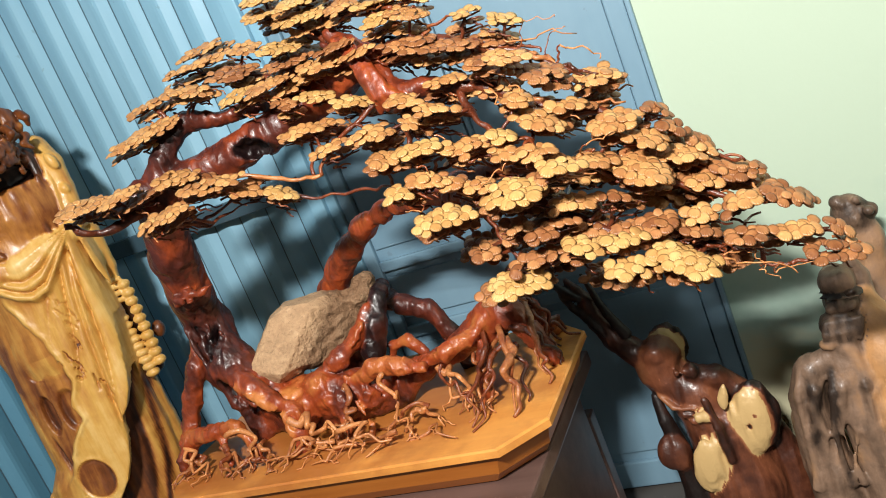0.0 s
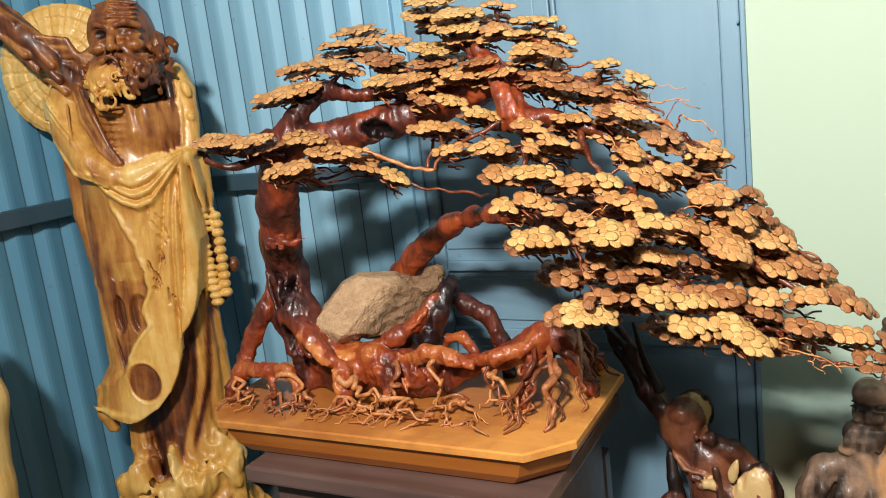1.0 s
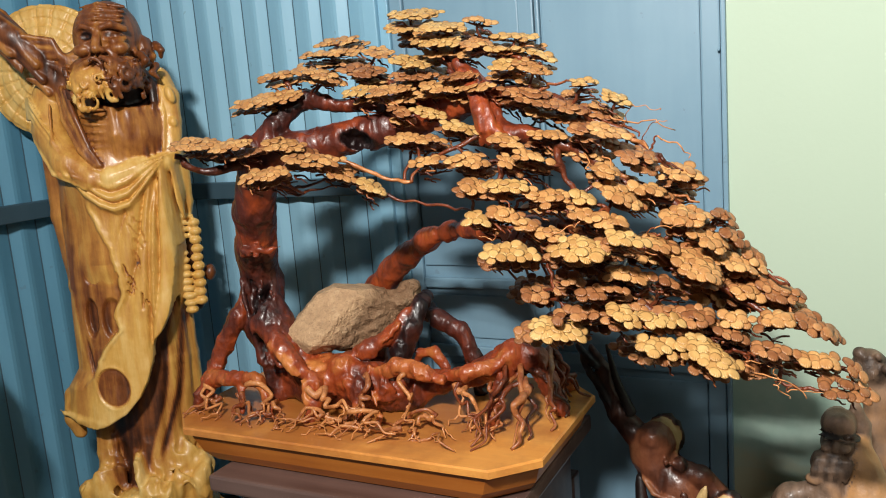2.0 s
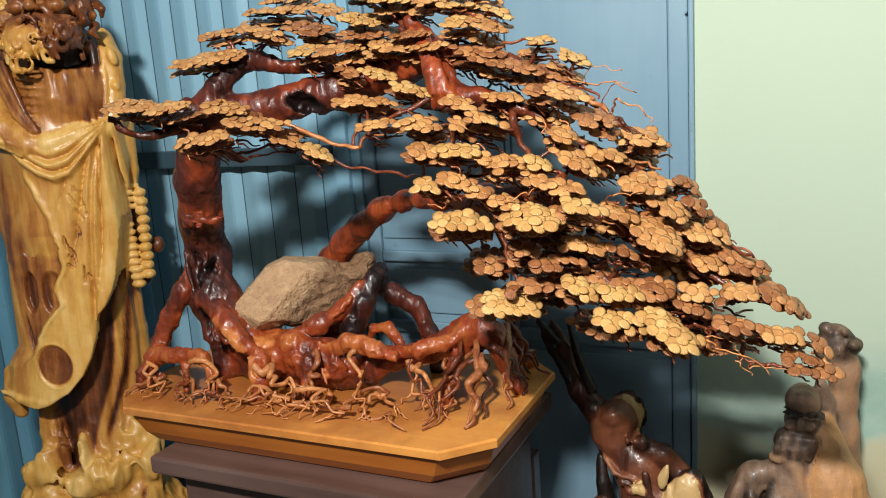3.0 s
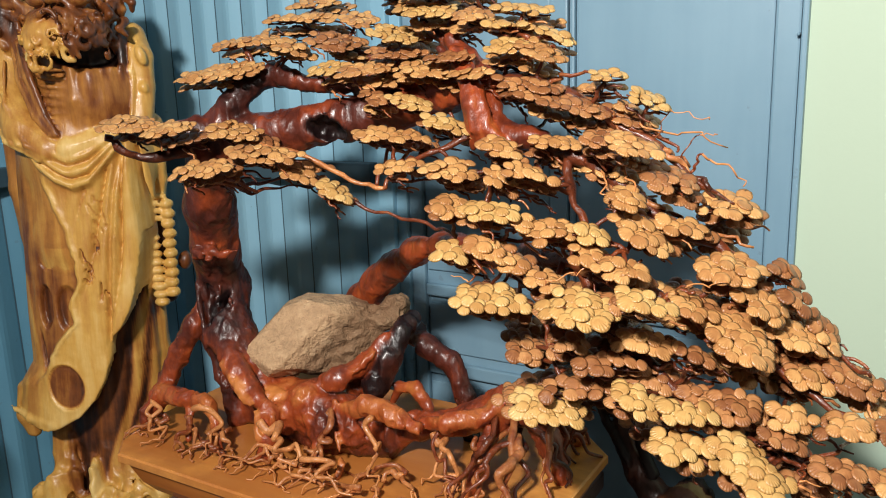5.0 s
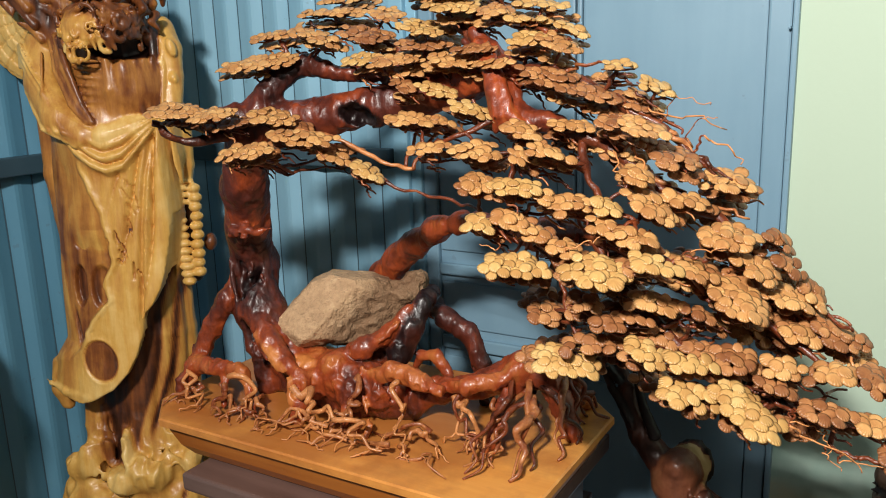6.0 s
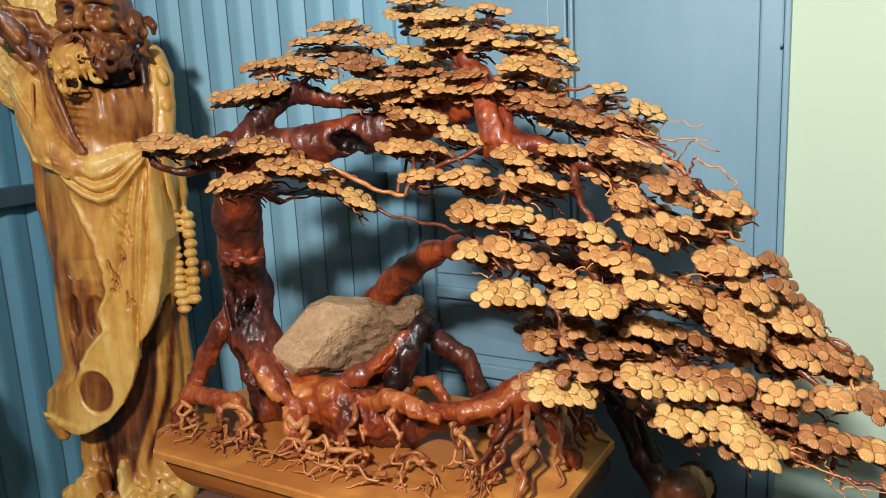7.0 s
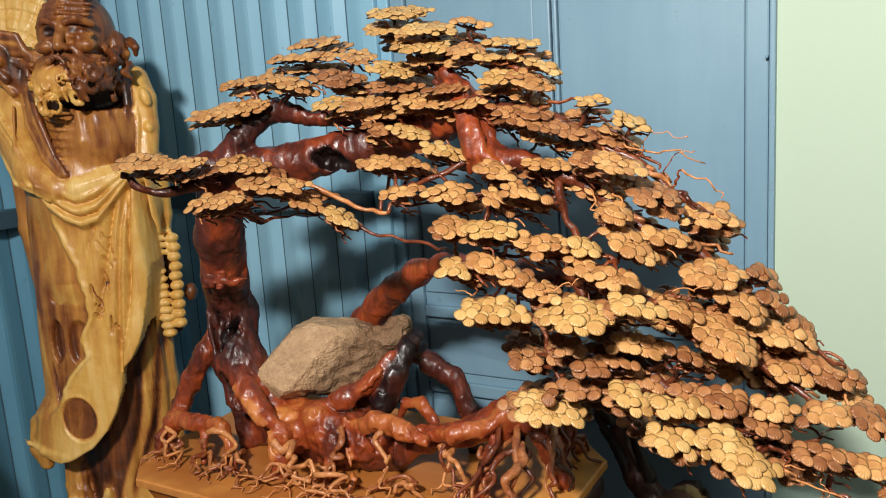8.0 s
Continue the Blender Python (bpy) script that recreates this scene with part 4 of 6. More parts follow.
def pad(a, b, width, material, single=False, under=True):
    """A spray of overlapping shells along a-b, tipped towards the front of the tree, with its twigs underneath."""
    pad_count[0] += 1
    rng = random.Random(pad_count[0])
    a, b = Vector(a), Vector(b)
    mid = (a + b) / 2
    length = (b - a).length
    u = (b - a).normalized()
    tilt = radians(min(24, max(19, 24 - (mid.z - 1.18) * 30)))
    nrm = Vector((0, 0, 1)) * math.cos(tilt) + FRONT * math.sin(tilt)
    nrm = (nrm - u * nrm.dot(u)).normalized()
    v = nrm.cross(u)
    if v.dot(FRONT) < 0:
        v = -v
    flat = min(1.0, max(0.25, 1.0 - (mid.z - 1.30) * 3.5))
    rise = (0.006 + 0.05 * width) * flat
    bm = bmesh.new()
    # stalks
    root = min(NODES, key=lambda q: (q - mid).length + 0.6 * max(0, q.z - mid.z) + 0.4 * abs((q - mid).dot(FRONT) + 0.03))
    foot = mid - nrm * 0.012 - v * width * 0.15
    if (root - foot).length > 0.02:
        tube(bm, wiggle(root, foot, 0.0042, 0.003, 0.07, rng, 5), 6, 0.2, 0.3)
    for s in (-1, 1):
        tube(bm, wiggle(foot, mid + u * s * length * 0.44 - nrm * 0.009, 0.003, 0.0014, 0.04, rng, 4), 5, 0, 0.25)
    small = 0.80 + 0.20 * flat
    step_u, step_v = 0.0181 * small, 0.012 * small
    nv = max(2, round(width / step_v))
    chosen = []
    skew = rng.uniform(-0.25, 0.25)
    for j in range(nv):
        tv = (j + 0.5) / nv * 2 - 1
        span = length * math.sqrt(max(0.12, 1 - 0.80 * tv * tv)) if nv > 2 else length * (0.97 if tv > 0 else 0.85)
        span *= rng.uniform(0.78, 1.12)
        slip = rng.uniform(-0.10, 0.10)
        nu = max(1, round(span / step_u))
        for i in range(nu):
            tu = ((i + 0.5 + (0.25 if j % 2 else -0.25)) / nu * 2 - 1) * span / length + skew * 0.5 * tv + slip
            tu += rng.uniform(-0.12, 0.12) * step_u / length * 2
            if rng.random() < 0.07:
                continue
            r2 = min(1.0, tu * tu * 0.8 + tv * tv * 0.7)
            h = rise * (1 - r2) + rng.uniform(-0.004, 0.004)
            place = mid + u * (tu * length / 2) + v * (tv * width / 2 + rng.uniform(-0.003, 0.003)) + nrm * h
            # shells point outwards and forwards, and droop at the rim
            fan = (u * tu * 1.1 + v * (tv * 0.6 + 0.75) + u * rng.uniform(-0.35, 0.35)).normalized()
            out = (fan * flat + (v - u * 0.45 + u * rng.uniform(-0.25, 0.25)).normalized() * (1 - flat)).normalized()
            droop = (0.20 + 0.16 * r2) * flat + (1 - flat) * 0.20
            tip = (out - nrm * (droop + rng.uniform(-0.10, 0.10))).normalized()
            side = (tip.cross(nrm).normalized() + nrm * rng.uniform(-0.22, 0.22)).normalized()
            up = side.cross(tip).normalized()
            s = rng.uniform(0.78, 1.12) * small
            m = Matrix(((side.x * s, tip.x * s, up.x * s, place.x), (side.y * s, tip.y * s, up.y * s, place.y), (side.z * s, tip.z * s, up.z * s, place.z), (0, 0, 0, 1)))
            m = m @ Matrix.Translation((0, -0.0064, 0))
            chosen.append((rng.randrange(4), m))
            if rng.random() < 0.35:
                tube(bm, [(*(place - nrm * 0.004), 0.0014), (*(foot.lerp(place, 0.55) - nrm * 0.006), 0.002), (*foot.lerp(place, 0.3), 0.0024)], 4, 0, 0.25)
    # loose side twigs that run down the bough
    for i in range(2):
        p = foot + u * rng.uniform(-0.4, 0.2) * length - nrm * rng.uniform(0.004, 0.015)
        q = p + Vector((rng.uniform(0.01, 0.05), rng.uniform(-0.01, 0.03), rng.uniform(-0.03, 0.005)))
        tube(bm, wiggle(p, q, 0.0032, 0.0016, 0.10, rng, 6), 5, 0.2, rng.uniform(0.1, 0.8))
    spray = part("foliage_pad", bm, ROOT, tree, smooth=True)
    if single and singles[0] + len(chosen) <= 300:
        singles[0] += len(chosen)
        for i, m in chosen:
            key = (i, material.name)
            if key not in SINGLE:
                SINGLE[key] = leaf_mesh("leaf", [(i, Matrix())], material)
            ob = new("leaf", SINGLE[key])
            ob.parent = spray
            ob.matrix_basis = m
    else:
        ob = new("leaves", leaf_mesh("leaves", chosen, material))
        ob.parent = spray
        tagged(ob, kind="stuff")
    # the lower spray that most tiers carry behind them; its darker leaf colour stands for shade
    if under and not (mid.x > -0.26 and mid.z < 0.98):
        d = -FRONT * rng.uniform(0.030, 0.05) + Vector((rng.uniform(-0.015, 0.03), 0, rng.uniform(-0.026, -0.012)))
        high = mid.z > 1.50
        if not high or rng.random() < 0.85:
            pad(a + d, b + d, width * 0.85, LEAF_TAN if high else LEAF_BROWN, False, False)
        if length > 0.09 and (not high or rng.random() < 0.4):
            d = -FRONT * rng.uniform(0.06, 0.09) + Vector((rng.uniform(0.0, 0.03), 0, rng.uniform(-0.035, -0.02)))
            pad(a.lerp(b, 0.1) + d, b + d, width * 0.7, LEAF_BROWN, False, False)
        # unseen sprays added on the wall side of the crown, to shade the door
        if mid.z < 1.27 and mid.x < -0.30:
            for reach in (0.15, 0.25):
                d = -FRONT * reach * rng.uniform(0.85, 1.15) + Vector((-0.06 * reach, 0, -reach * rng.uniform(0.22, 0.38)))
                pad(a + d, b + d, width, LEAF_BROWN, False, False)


# short left boughs over the trunk
pad((-1.488, 1.313, 1.482), (-1.390, 1.370, 1.478), 0.0792, TAN)
pad((-1.387, 1.335, 1.466), (-1.304, 1.386, 1.475), 0.0616, TAN)
pad((-1.286, 1.410, 1.473), (-1.197, 1.458, 1.449), 0.0712, TAN)
pad((-1.282, 1.303, 1.389), (-1.180, 1.366, 1.402), 0.0712, TAN)
pad((-1.198, 1.350, 1.432), (-1.058, 1.430, 1.413), 0.0536, TAN)
pad((-1.118, 1.418, 1.394), (-1.049, 1.453, 1.365), 0.0528, TAN)
pad((-1.048, 1.438, 1.364), (-0.982, 1.470, 1.334), 0.0456, PALE)
# crown, upper left
pad((-1.388, 1.434, 1.567), (-1.239, 1.526, 1.584), 0.0792, TAN)
pad((-1.356, 1.492, 1.623), (-1.242, 1.566, 1.648), 0.0472, TAN)
pad((-1.253, 1.550, 1.676), (-1.118, 1.631, 1.680), 0.0424, TAN)
pad((-1.257, 1.640, 1.709), (-1.162, 1.699, 1.719), 0.056, TAN)
pad((-1.209, 1.494, 1.637), (-1.126, 1.538, 1.611), 0.0688, TAN)
pad((-1.131, 1.541, 1.638), (-1.031, 1.595, 1.616), 0.0816, BROWN)
pad((-1.101, 1.493, 1.568), (-1.037, 1.534, 1.582), 0.0448, PALE)
pad((-1.029, 1.502, 1.571), (-0.933, 1.559, 1.575), 0.0656, TAN)
pad((-1.102, 1.614, 1.676), (-1.035, 1.650, 1.666), 0.0824, TAN)
pad((-0.991, 1.553, 1.642), (-0.892, 1.608, 1.626), 0.0912, PALE)
pad((-0.995, 1.537, 1.603), (-0.894, 1.597, 1.601), 0.0568, BROWN)
pad((-0.898, 1.510, 1.573), (-0.774, 1.579, 1.557), 0.0672, TAN)
# crown, top
pad((-1.014, 1.582, 1.750), (-0.895, 1.651, 1.746), 0.0728, PALE)
pad((-1.030, 1.603, 1.723), (-0.941, 1.657, 1.723), 0.0936, PALE)
pad((-0.909, 1.544, 1.709), (-0.804, 1.605, 1.703), 0.0704, PALE)
pad((-0.786, 1.537, 1.717), (-0.721, 1.572, 1.698), 0.028, TAN)
pad((-0.908, 1.538, 1.673), (-0.813, 1.595, 1.676), 0.08, PALE)
pad((-0.790, 1.525, 1.655), (-0.733, 1.559, 1.658), 0.072, TAN)
pad((-0.713, 1.519, 1.665), (-0.618, 1.574, 1.658), 0.0416, PALE)
pad((-0.734, 1.514, 1.641), (-0.646, 1.566, 1.636), 0.0408, PALE)
pad((-0.629, 1.523, 1.632), (-0.570, 1.551, 1.602), 0.032, PALE)
pad((-0.708, 1.490, 1.598), (-0.642, 1.530, 1.604), 0.0632, PALE)
pad((-0.649, 1.498, 1.602), (-0.583, 1.532, 1.578), 0.0856, TAN)
# shoulder over the long bough
pad((-0.680, 1.463, 1.546), (-0.570, 1.525, 1.527), 0.0512, BROWN)
pad((-0.627, 1.466, 1.526), (-0.502, 1.531, 1.492), 0.0696, BROWN)
pad((-0.534, 1.495, 1.551), (-0.476, 1.530, 1.550), 0.0312, PALE)
pad((-0.469, 1.500, 1.529), (-0.406, 1.530, 1.493), 0.0496, PALE)
pad((-0.972, 1.494, 1.524), (-0.923, 1.521, 1.516), 0.044, BROWN)
pad((-0.908, 1.494, 1.522), (-0.841, 1.529, 1.502), 0.0528, PALE)
pad((-0.837, 1.483, 1.489), (-0.736, 1.534, 1.451), 0.048, PALE)
pad((-0.955, 1.446, 1.464), (-0.842, 1.509, 1.444), 0.0488, TAN)
pad((-0.880, 1.398, 1.402), (-0.806, 1.442, 1.407), 0.0296, TAN)
pad((-0.789, 1.409, 1.407), (-0.707, 1.454, 1.396), 0.0768, TAN)
pad((-0.695, 1.438, 1.444), (-0.637, 1.471, 1.439), 0.0656, TAN)
pad((-0.659, 1.386, 1.409), (-0.619, 1.404, 1.384), 0.0512, TAN)
pad((-0.627, 1.386, 1.420), (-0.550, 1.425, 1.391), 0.0352, TAN)
pad((-0.626, 1.477, 1.449), (-0.550, 1.520, 1.439), 0.0408, TAN)
pad((-0.517, 1.448, 1.454), (-0.478, 1.470, 1.452), 0.0488, BROWN)
pad((-0.474, 1.432, 1.455), (-0.405, 1.470, 1.437), 0.0768, TAN)
pad((-0.430, 1.464, 1.405), (-0.357, 1.502, 1.382), 0.0832, BROWN)
pad((-0.362, 1.520, 1.348), (-0.281, 1.568, 1.347), 0.0784, TAN)
pad((-0.466, 1.427, 1.378), (-0.423, 1.450, 1.361), 0.056, TAN)
pad((-0.453, 1.414, 1.334), (-0.383, 1.450, 1.306), 0.092, TAN)
pad((-0.410, 1.458, 1.336), (-0.338, 1.496, 1.313), 0.044, TAN)
# middle tiers
pad((-0.734, 1.350, 1.362), (-0.685, 1.375, 1.346), 0.0632, TAN, True)
pad((-0.662, 1.324, 1.357), (-0.592, 1.364, 1.348), 0.0528, PALE, True)
pad((-0.603, 1.358, 1.339), (-0.559, 1.381, 1.327), 0.0448, TAN, True)
pad((-0.568, 1.358, 1.322), (-0.509, 1.391, 1.318), 0.0592, TAN, True)
pad((-0.507, 1.378, 1.329), (-0.461, 1.402, 1.312), 0.0432, PALE, True)
pad((-0.506, 1.349, 1.298), (-0.453, 1.378, 1.286), 0.0344, TAN, True)
pad((-0.460, 1.350, 1.282), (-0.393, 1.387, 1.268), 0.0448, TAN, True)
pad((-0.707, 1.314, 1.290), (-0.666, 1.338, 1.287), 0.052, PALE, True)
pad((-0.662, 1.325, 1.301), (-0.606, 1.355, 1.287), 0.0432, TAN, True)
pad((-0.614, 1.341, 1.276), (-0.568, 1.366, 1.268), 0.036, TAN, True)
pad((-0.558, 1.334, 1.257), (-0.514, 1.358, 1.247), 0.0488, TAN, True)
pad((-0.677, 1.302, 1.222), (-0.571, 1.362, 1.210), 0.0616, PALE, True)
pad((-0.506, 1.276, 1.234), (-0.414, 1.329, 1.227), 0.0816, PALE, True)
pad((-0.410, 1.292, 1.259), (-0.342, 1.328, 1.238), 0.0392, PALE, True)
pad((-0.362, 1.390, 1.229), (-0.309, 1.419, 1.211), 0.056, TAN, True)
pad((-0.312, 1.394, 1.191), (-0.229, 1.437, 1.166), 0.0928, TAN, True)
pad((-0.342, 1.434, 1.270), (-0.257, 1.484, 1.269), 0.0664, TAN, True)
pad((-0.292, 1.444, 1.234), (-0.214, 1.484, 1.203), 0.0624, TAN, True)
pad((-0.246, 1.477, 1.178), (-0.154, 1.526, 1.154), 0.0584, TAN, True)
pad((-0.258, 1.486, 1.281), (-0.210, 1.508, 1.249), 0.028, BROWN, True)
pad((-0.225, 1.497, 1.239), (-0.182, 1.514, 1.201), 0.0384, BROWN, True)
pad((-0.192, 1.528, 1.192), (-0.156, 1.541, 1.152), 0.032, BROWN, True)
# lower tiers
pad((-0.635, 1.408, 1.126), (-0.570, 1.443, 1.111), 0.0832, BROWN, True)
pad((-0.534, 1.347, 1.163), (-0.482, 1.376, 1.152), 0.0432, BROWN, True)
pad((-0.485, 1.327, 1.137), (-0.394, 1.381, 1.131), 0.0352, BROWN, True)
pad((-0.441, 1.365, 1.174), (-0.352, 1.414, 1.154), 0.0416, TAN, True)
pad((-0.351, 1.397, 1.150), (-0.302, 1.423, 1.137), 0.0296, BROWN, True)
pad((-0.586, 1.302, 1.062), (-0.478, 1.364, 1.054), 0.0712, PALE, True)
pad((-0.534, 1.322, 1.091), (-0.432, 1.382, 1.088), 0.04, BROWN, True)
pad((-0.422, 1.322, 1.099), (-0.366, 1.352, 1.084), 0.0544, PALE, True)
pad((-0.362, 1.331, 1.093), (-0.282, 1.374, 1.070), 0.0384, PALE, True)
pad((-0.361, 1.314, 1.040), (-0.284, 1.356, 1.026), 0.0552, PALE, True)
pad((-0.297, 1.347, 1.037), (-0.222, 1.388, 1.023), 0.0648, PALE, True)
pad((-0.251, 1.323, 1.012), (-0.179, 1.363, 0.997), 0.056, PALE, True)
pad((-0.308, 1.397, 1.080), (-0.239, 1.436, 1.070), 0.0656, BROWN, True)
pad((-0.239, 1.378, 1.054), (-0.172, 1.414, 1.038), 0.028, BROWN, True)
pad((-0.211, 1.470, 1.114), (-0.151, 1.504, 1.105), 0.04, TAN, True)
# drooping tip of the long bough
pad((-0.229, 1.415, 1.074), (-0.162, 1.444, 1.064), 0.04, TAN, True)
pad((-0.169, 1.499, 1.122), (-0.078, 1.535, 1.090), 0.0576, BROWN, True)
pad((-0.150, 1.403, 1.078), (-0.094, 1.430, 1.078), 0.0512, TAN, True)
pad((-0.094, 1.430, 1.084), (-0.022, 1.454, 1.037), 0.0544, BROWN, True)
pad((-0.162, 1.358, 1.034), (-0.087, 1.390, 1.017), 0.0416, BROWN, True)
pad((-0.102, 1.414, 1.005), (0.003, 1.459, 0.985), 0.0368, TAN, True)
pad((-0.011, 1.448, 0.989), (0.028, 1.460, 0.961), 0.028, BROWN, True)
pad((-0.054, 1.418, 0.951), (0.046, 1.462, 0.931), 0.0552, BROWN, True)

# sprays over the steep upper limb
pad((-0.848, 1.540, 1.592), (-0.752, 1.524, 1.584), 0.048, BROWN)
pad((-0.816, 1.528, 1.564), (-0.712, 1.512, 1.556), 0.04, TAN)

# brown sprays that fill the depth of the crown along its main boughs; the brown stands for shaded gaps
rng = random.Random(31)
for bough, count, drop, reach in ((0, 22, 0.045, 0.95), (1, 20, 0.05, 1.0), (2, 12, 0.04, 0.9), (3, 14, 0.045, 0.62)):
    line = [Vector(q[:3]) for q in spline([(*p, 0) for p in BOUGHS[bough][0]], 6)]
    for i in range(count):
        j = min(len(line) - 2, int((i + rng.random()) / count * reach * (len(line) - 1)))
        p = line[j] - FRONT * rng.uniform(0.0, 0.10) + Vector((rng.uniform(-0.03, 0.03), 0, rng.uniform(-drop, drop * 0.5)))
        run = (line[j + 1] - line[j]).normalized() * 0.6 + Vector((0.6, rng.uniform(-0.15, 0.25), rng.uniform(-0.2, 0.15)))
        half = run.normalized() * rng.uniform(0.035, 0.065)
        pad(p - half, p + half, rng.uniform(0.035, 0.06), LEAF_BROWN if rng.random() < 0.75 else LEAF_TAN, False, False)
for i in range(60):
    rows = BOUGHS[rng.choice((0, 0, 1, 1, 2, 3, 3))][0]
    line = spline([(*p, 0) for p in rows], 6)
    j = rng.randrange(len(line) - 4)
    p = Vector(line[j][:3])
    q = Vector(line[min(len(line) - 1, j + rng.randrange(4, 9))][:3]) - FRONT * rng.uniform(-0.05, 0.08) + Vector((0, 0, rng.uniform(-0.05, 0.06)))
    bm = bmesh.new()
    tube(bm, wiggle(p, q, 0.0055, 0.0022, 0.09, rng, 8), 6, 0.3, rng.uniform(0.15, 0.95), i)
    part("twig", bm, ROOT, tree, smooth=True)

# bare twig tips beyond the leaves
rng = random.Random(8)
for p, q, r in (((-0.408, 1.520, 1.492), (-0.352, 1.536, 1.480), 0.002), ((-0.456, 1.528, 1.476), (-0.328, 1.560, 1.436), 0.004), ((-0.368, 1.552, 1.456), (-0.344, 1.560, 1.456), 0.002),
                ((-0.360, 1.536, 1.428), (-0.304, 1.568, 1.376), 0.004), ((-0.176, 1.376, 0.998), (-0.072, 1.400, 0.932), 0.004), ((-0.176, 1.376, 1.004), (-0.120, 1.384, 0.992), 0.003),
                ((-0.128, 1.384, 0.996), (-0.120, 1.384, 0.960), 0.0026), ((-0.128, 1.384, 0.960), (-0.100, 1.392, 0.932), 0.0026), ((-0.104, 1.392, 0.944), (-0.040, 1.416, 0.940), 0.003),
                ((-0.672, 1.352, 1.260), (-0.576, 1.352, 1.260), 0.003), ((-0.528, 1.328, 1.260), (-0.448, 1.360, 1.276), 0.003), ((-0.656, 1.328, 1.244), (-0.680, 1.312, 1.256), 0.003),
                ((-0.480, 1.504, 1.420), (-0.432, 1.440, 1.364), 0.005), ((-0.528, 1.520, 1.420), (-0.480, 1.448, 1.372), 0.005), ((-0.336, 1.376, 1.260), (-0.288, 1.424, 1.256), 0.003)):
    bm = bmesh.new()
    near = min(NODES, key=lambda n: (n - Vector(p)).length)
    if (near - Vector(p)).length > 0.02:
        tube(bm, wiggle(near, p, r * 0.7, r * 0.45, 0.09, rng, 8), 6, 0.2, 0.5)
    tube(bm, wiggle(p, q, r * 0.5, r * 0.25, 0.11, rng, 8), 6, 0.2, 1.2)
    part("twig", bm, ROOT, tree, smooth=True)


# ---- crooked roots creeping over the tray
Z0 = 0.724


def root(p, q, r0, r1, bend=0.13, tone=0.62, n=8, shoots=1):
    bm = bmesh.new()
    rows = spline(wiggle(p, q, r0 * 0.70, r1 * 0.50, bend * 1.2, rng, n + 1), 3)
    tube(bm, rows, 8, 0.5, tone, rng.randrange(99))
    for i in range(shoots):
        at_row = rows[rng.randrange(len(rows) // 2, len(rows) - 2)]
        a = Vector(at_row[:3])
        b = Vector((a.x + rng.uniform(-0.045, 0.055), max(a.y - rng.uniform(0.0, 0.05), 1.4), Z0 - 0.002))
        tube(bm, spline(wiggle(a, b, at_row[3] * 0.75, 0.0014, bend * 1.2, rng, 5), 3), 6, 0.4, min(0.95, tone + 0.1), rng.randrange(99))
    part("root", bm, ROOT, tree, smooth=True)


rng = random.Random(21)
root((-1.680, 1.520, 0.780), (-1.568, 1.440, 0.728), 0.0104, 0.0048, tone=0.9)
root((-1.480, 1.488, 0.812), (-1.376, 1.440, 0.728), 0.0112, 0.0048, tone=0.85)
root((-1.432, 1.464, 0.764), (-1.344, 1.416, 0.726), 0.0096, 0.0048)
root((-1.520, 1.480, 0.780), (-1.496, 1.416, 0.726), 0.012, 0.0064)
root((-1.296, 1.488, 0.812), (-1.136, 1.440, 0.780), 0.0144, 0.008, tone=0.8)
root((-1.136, 1.440, 0.780), (-0.992, 1.424, 0.744), 0.0096, 0.0048, tone=0.8)
root((-1.160, 1.560, 0.828), (-1.120, 1.488, 0.756), 0.0136, 0.0072)
root((-1.040, 1.568, 0.844), (-0.976, 1.480, 0.740), 0.0104, 0.0048, tone=0.85)
root((-0.976, 1.480, 0.740), (-0.936, 1.440, 0.724), 0.0056, 0.0032, tone=0.85)
root((-0.920, 1.616, 0.812), (-0.840, 1.536, 0.732), 0.012, 0.0064, tone=0.85)
for k in range(14):
    x = rng.uniform(-1.58, -1.16)
    y = rng.uniform(1.80, 1.92)
    p = Vector((x * 0.8, y * 0.8, Z0 + rng.uniform(0.0, 0.035)))
    q = p + Vector((rng.choice((-1, 1)) * rng.uniform(0.07, 0.17), rng.uniform(-0.08, 0.02), 0))
    q.y = max(q.y, 1.412)
    q.z = Z0 - 0.003
    root(p, q, rng.uniform(0.006, 0.010), 0.0035, 0.13, rng.uniform(0.45, 0.90), 6)
for k in range(9):
    x = rng.uniform(-2.10, -1.62)
    p = Vector((x * 0.8, rng.uniform(1.82, 1.92) * 0.8, Z0 + rng.uniform(0.01, 0.06)))
    q = p + Vector((rng.uniform(-0.08, 0.10), rng.uniform(-0.09, -0.02), 0))
    q.y = max(q.y, 1.384)
    q.z = Z0 - 0.003
    root(p, q, rng.uniform(0.007, 0.011), 0.004, 0.12, rng.uniform(0.5, 0.85), 6)
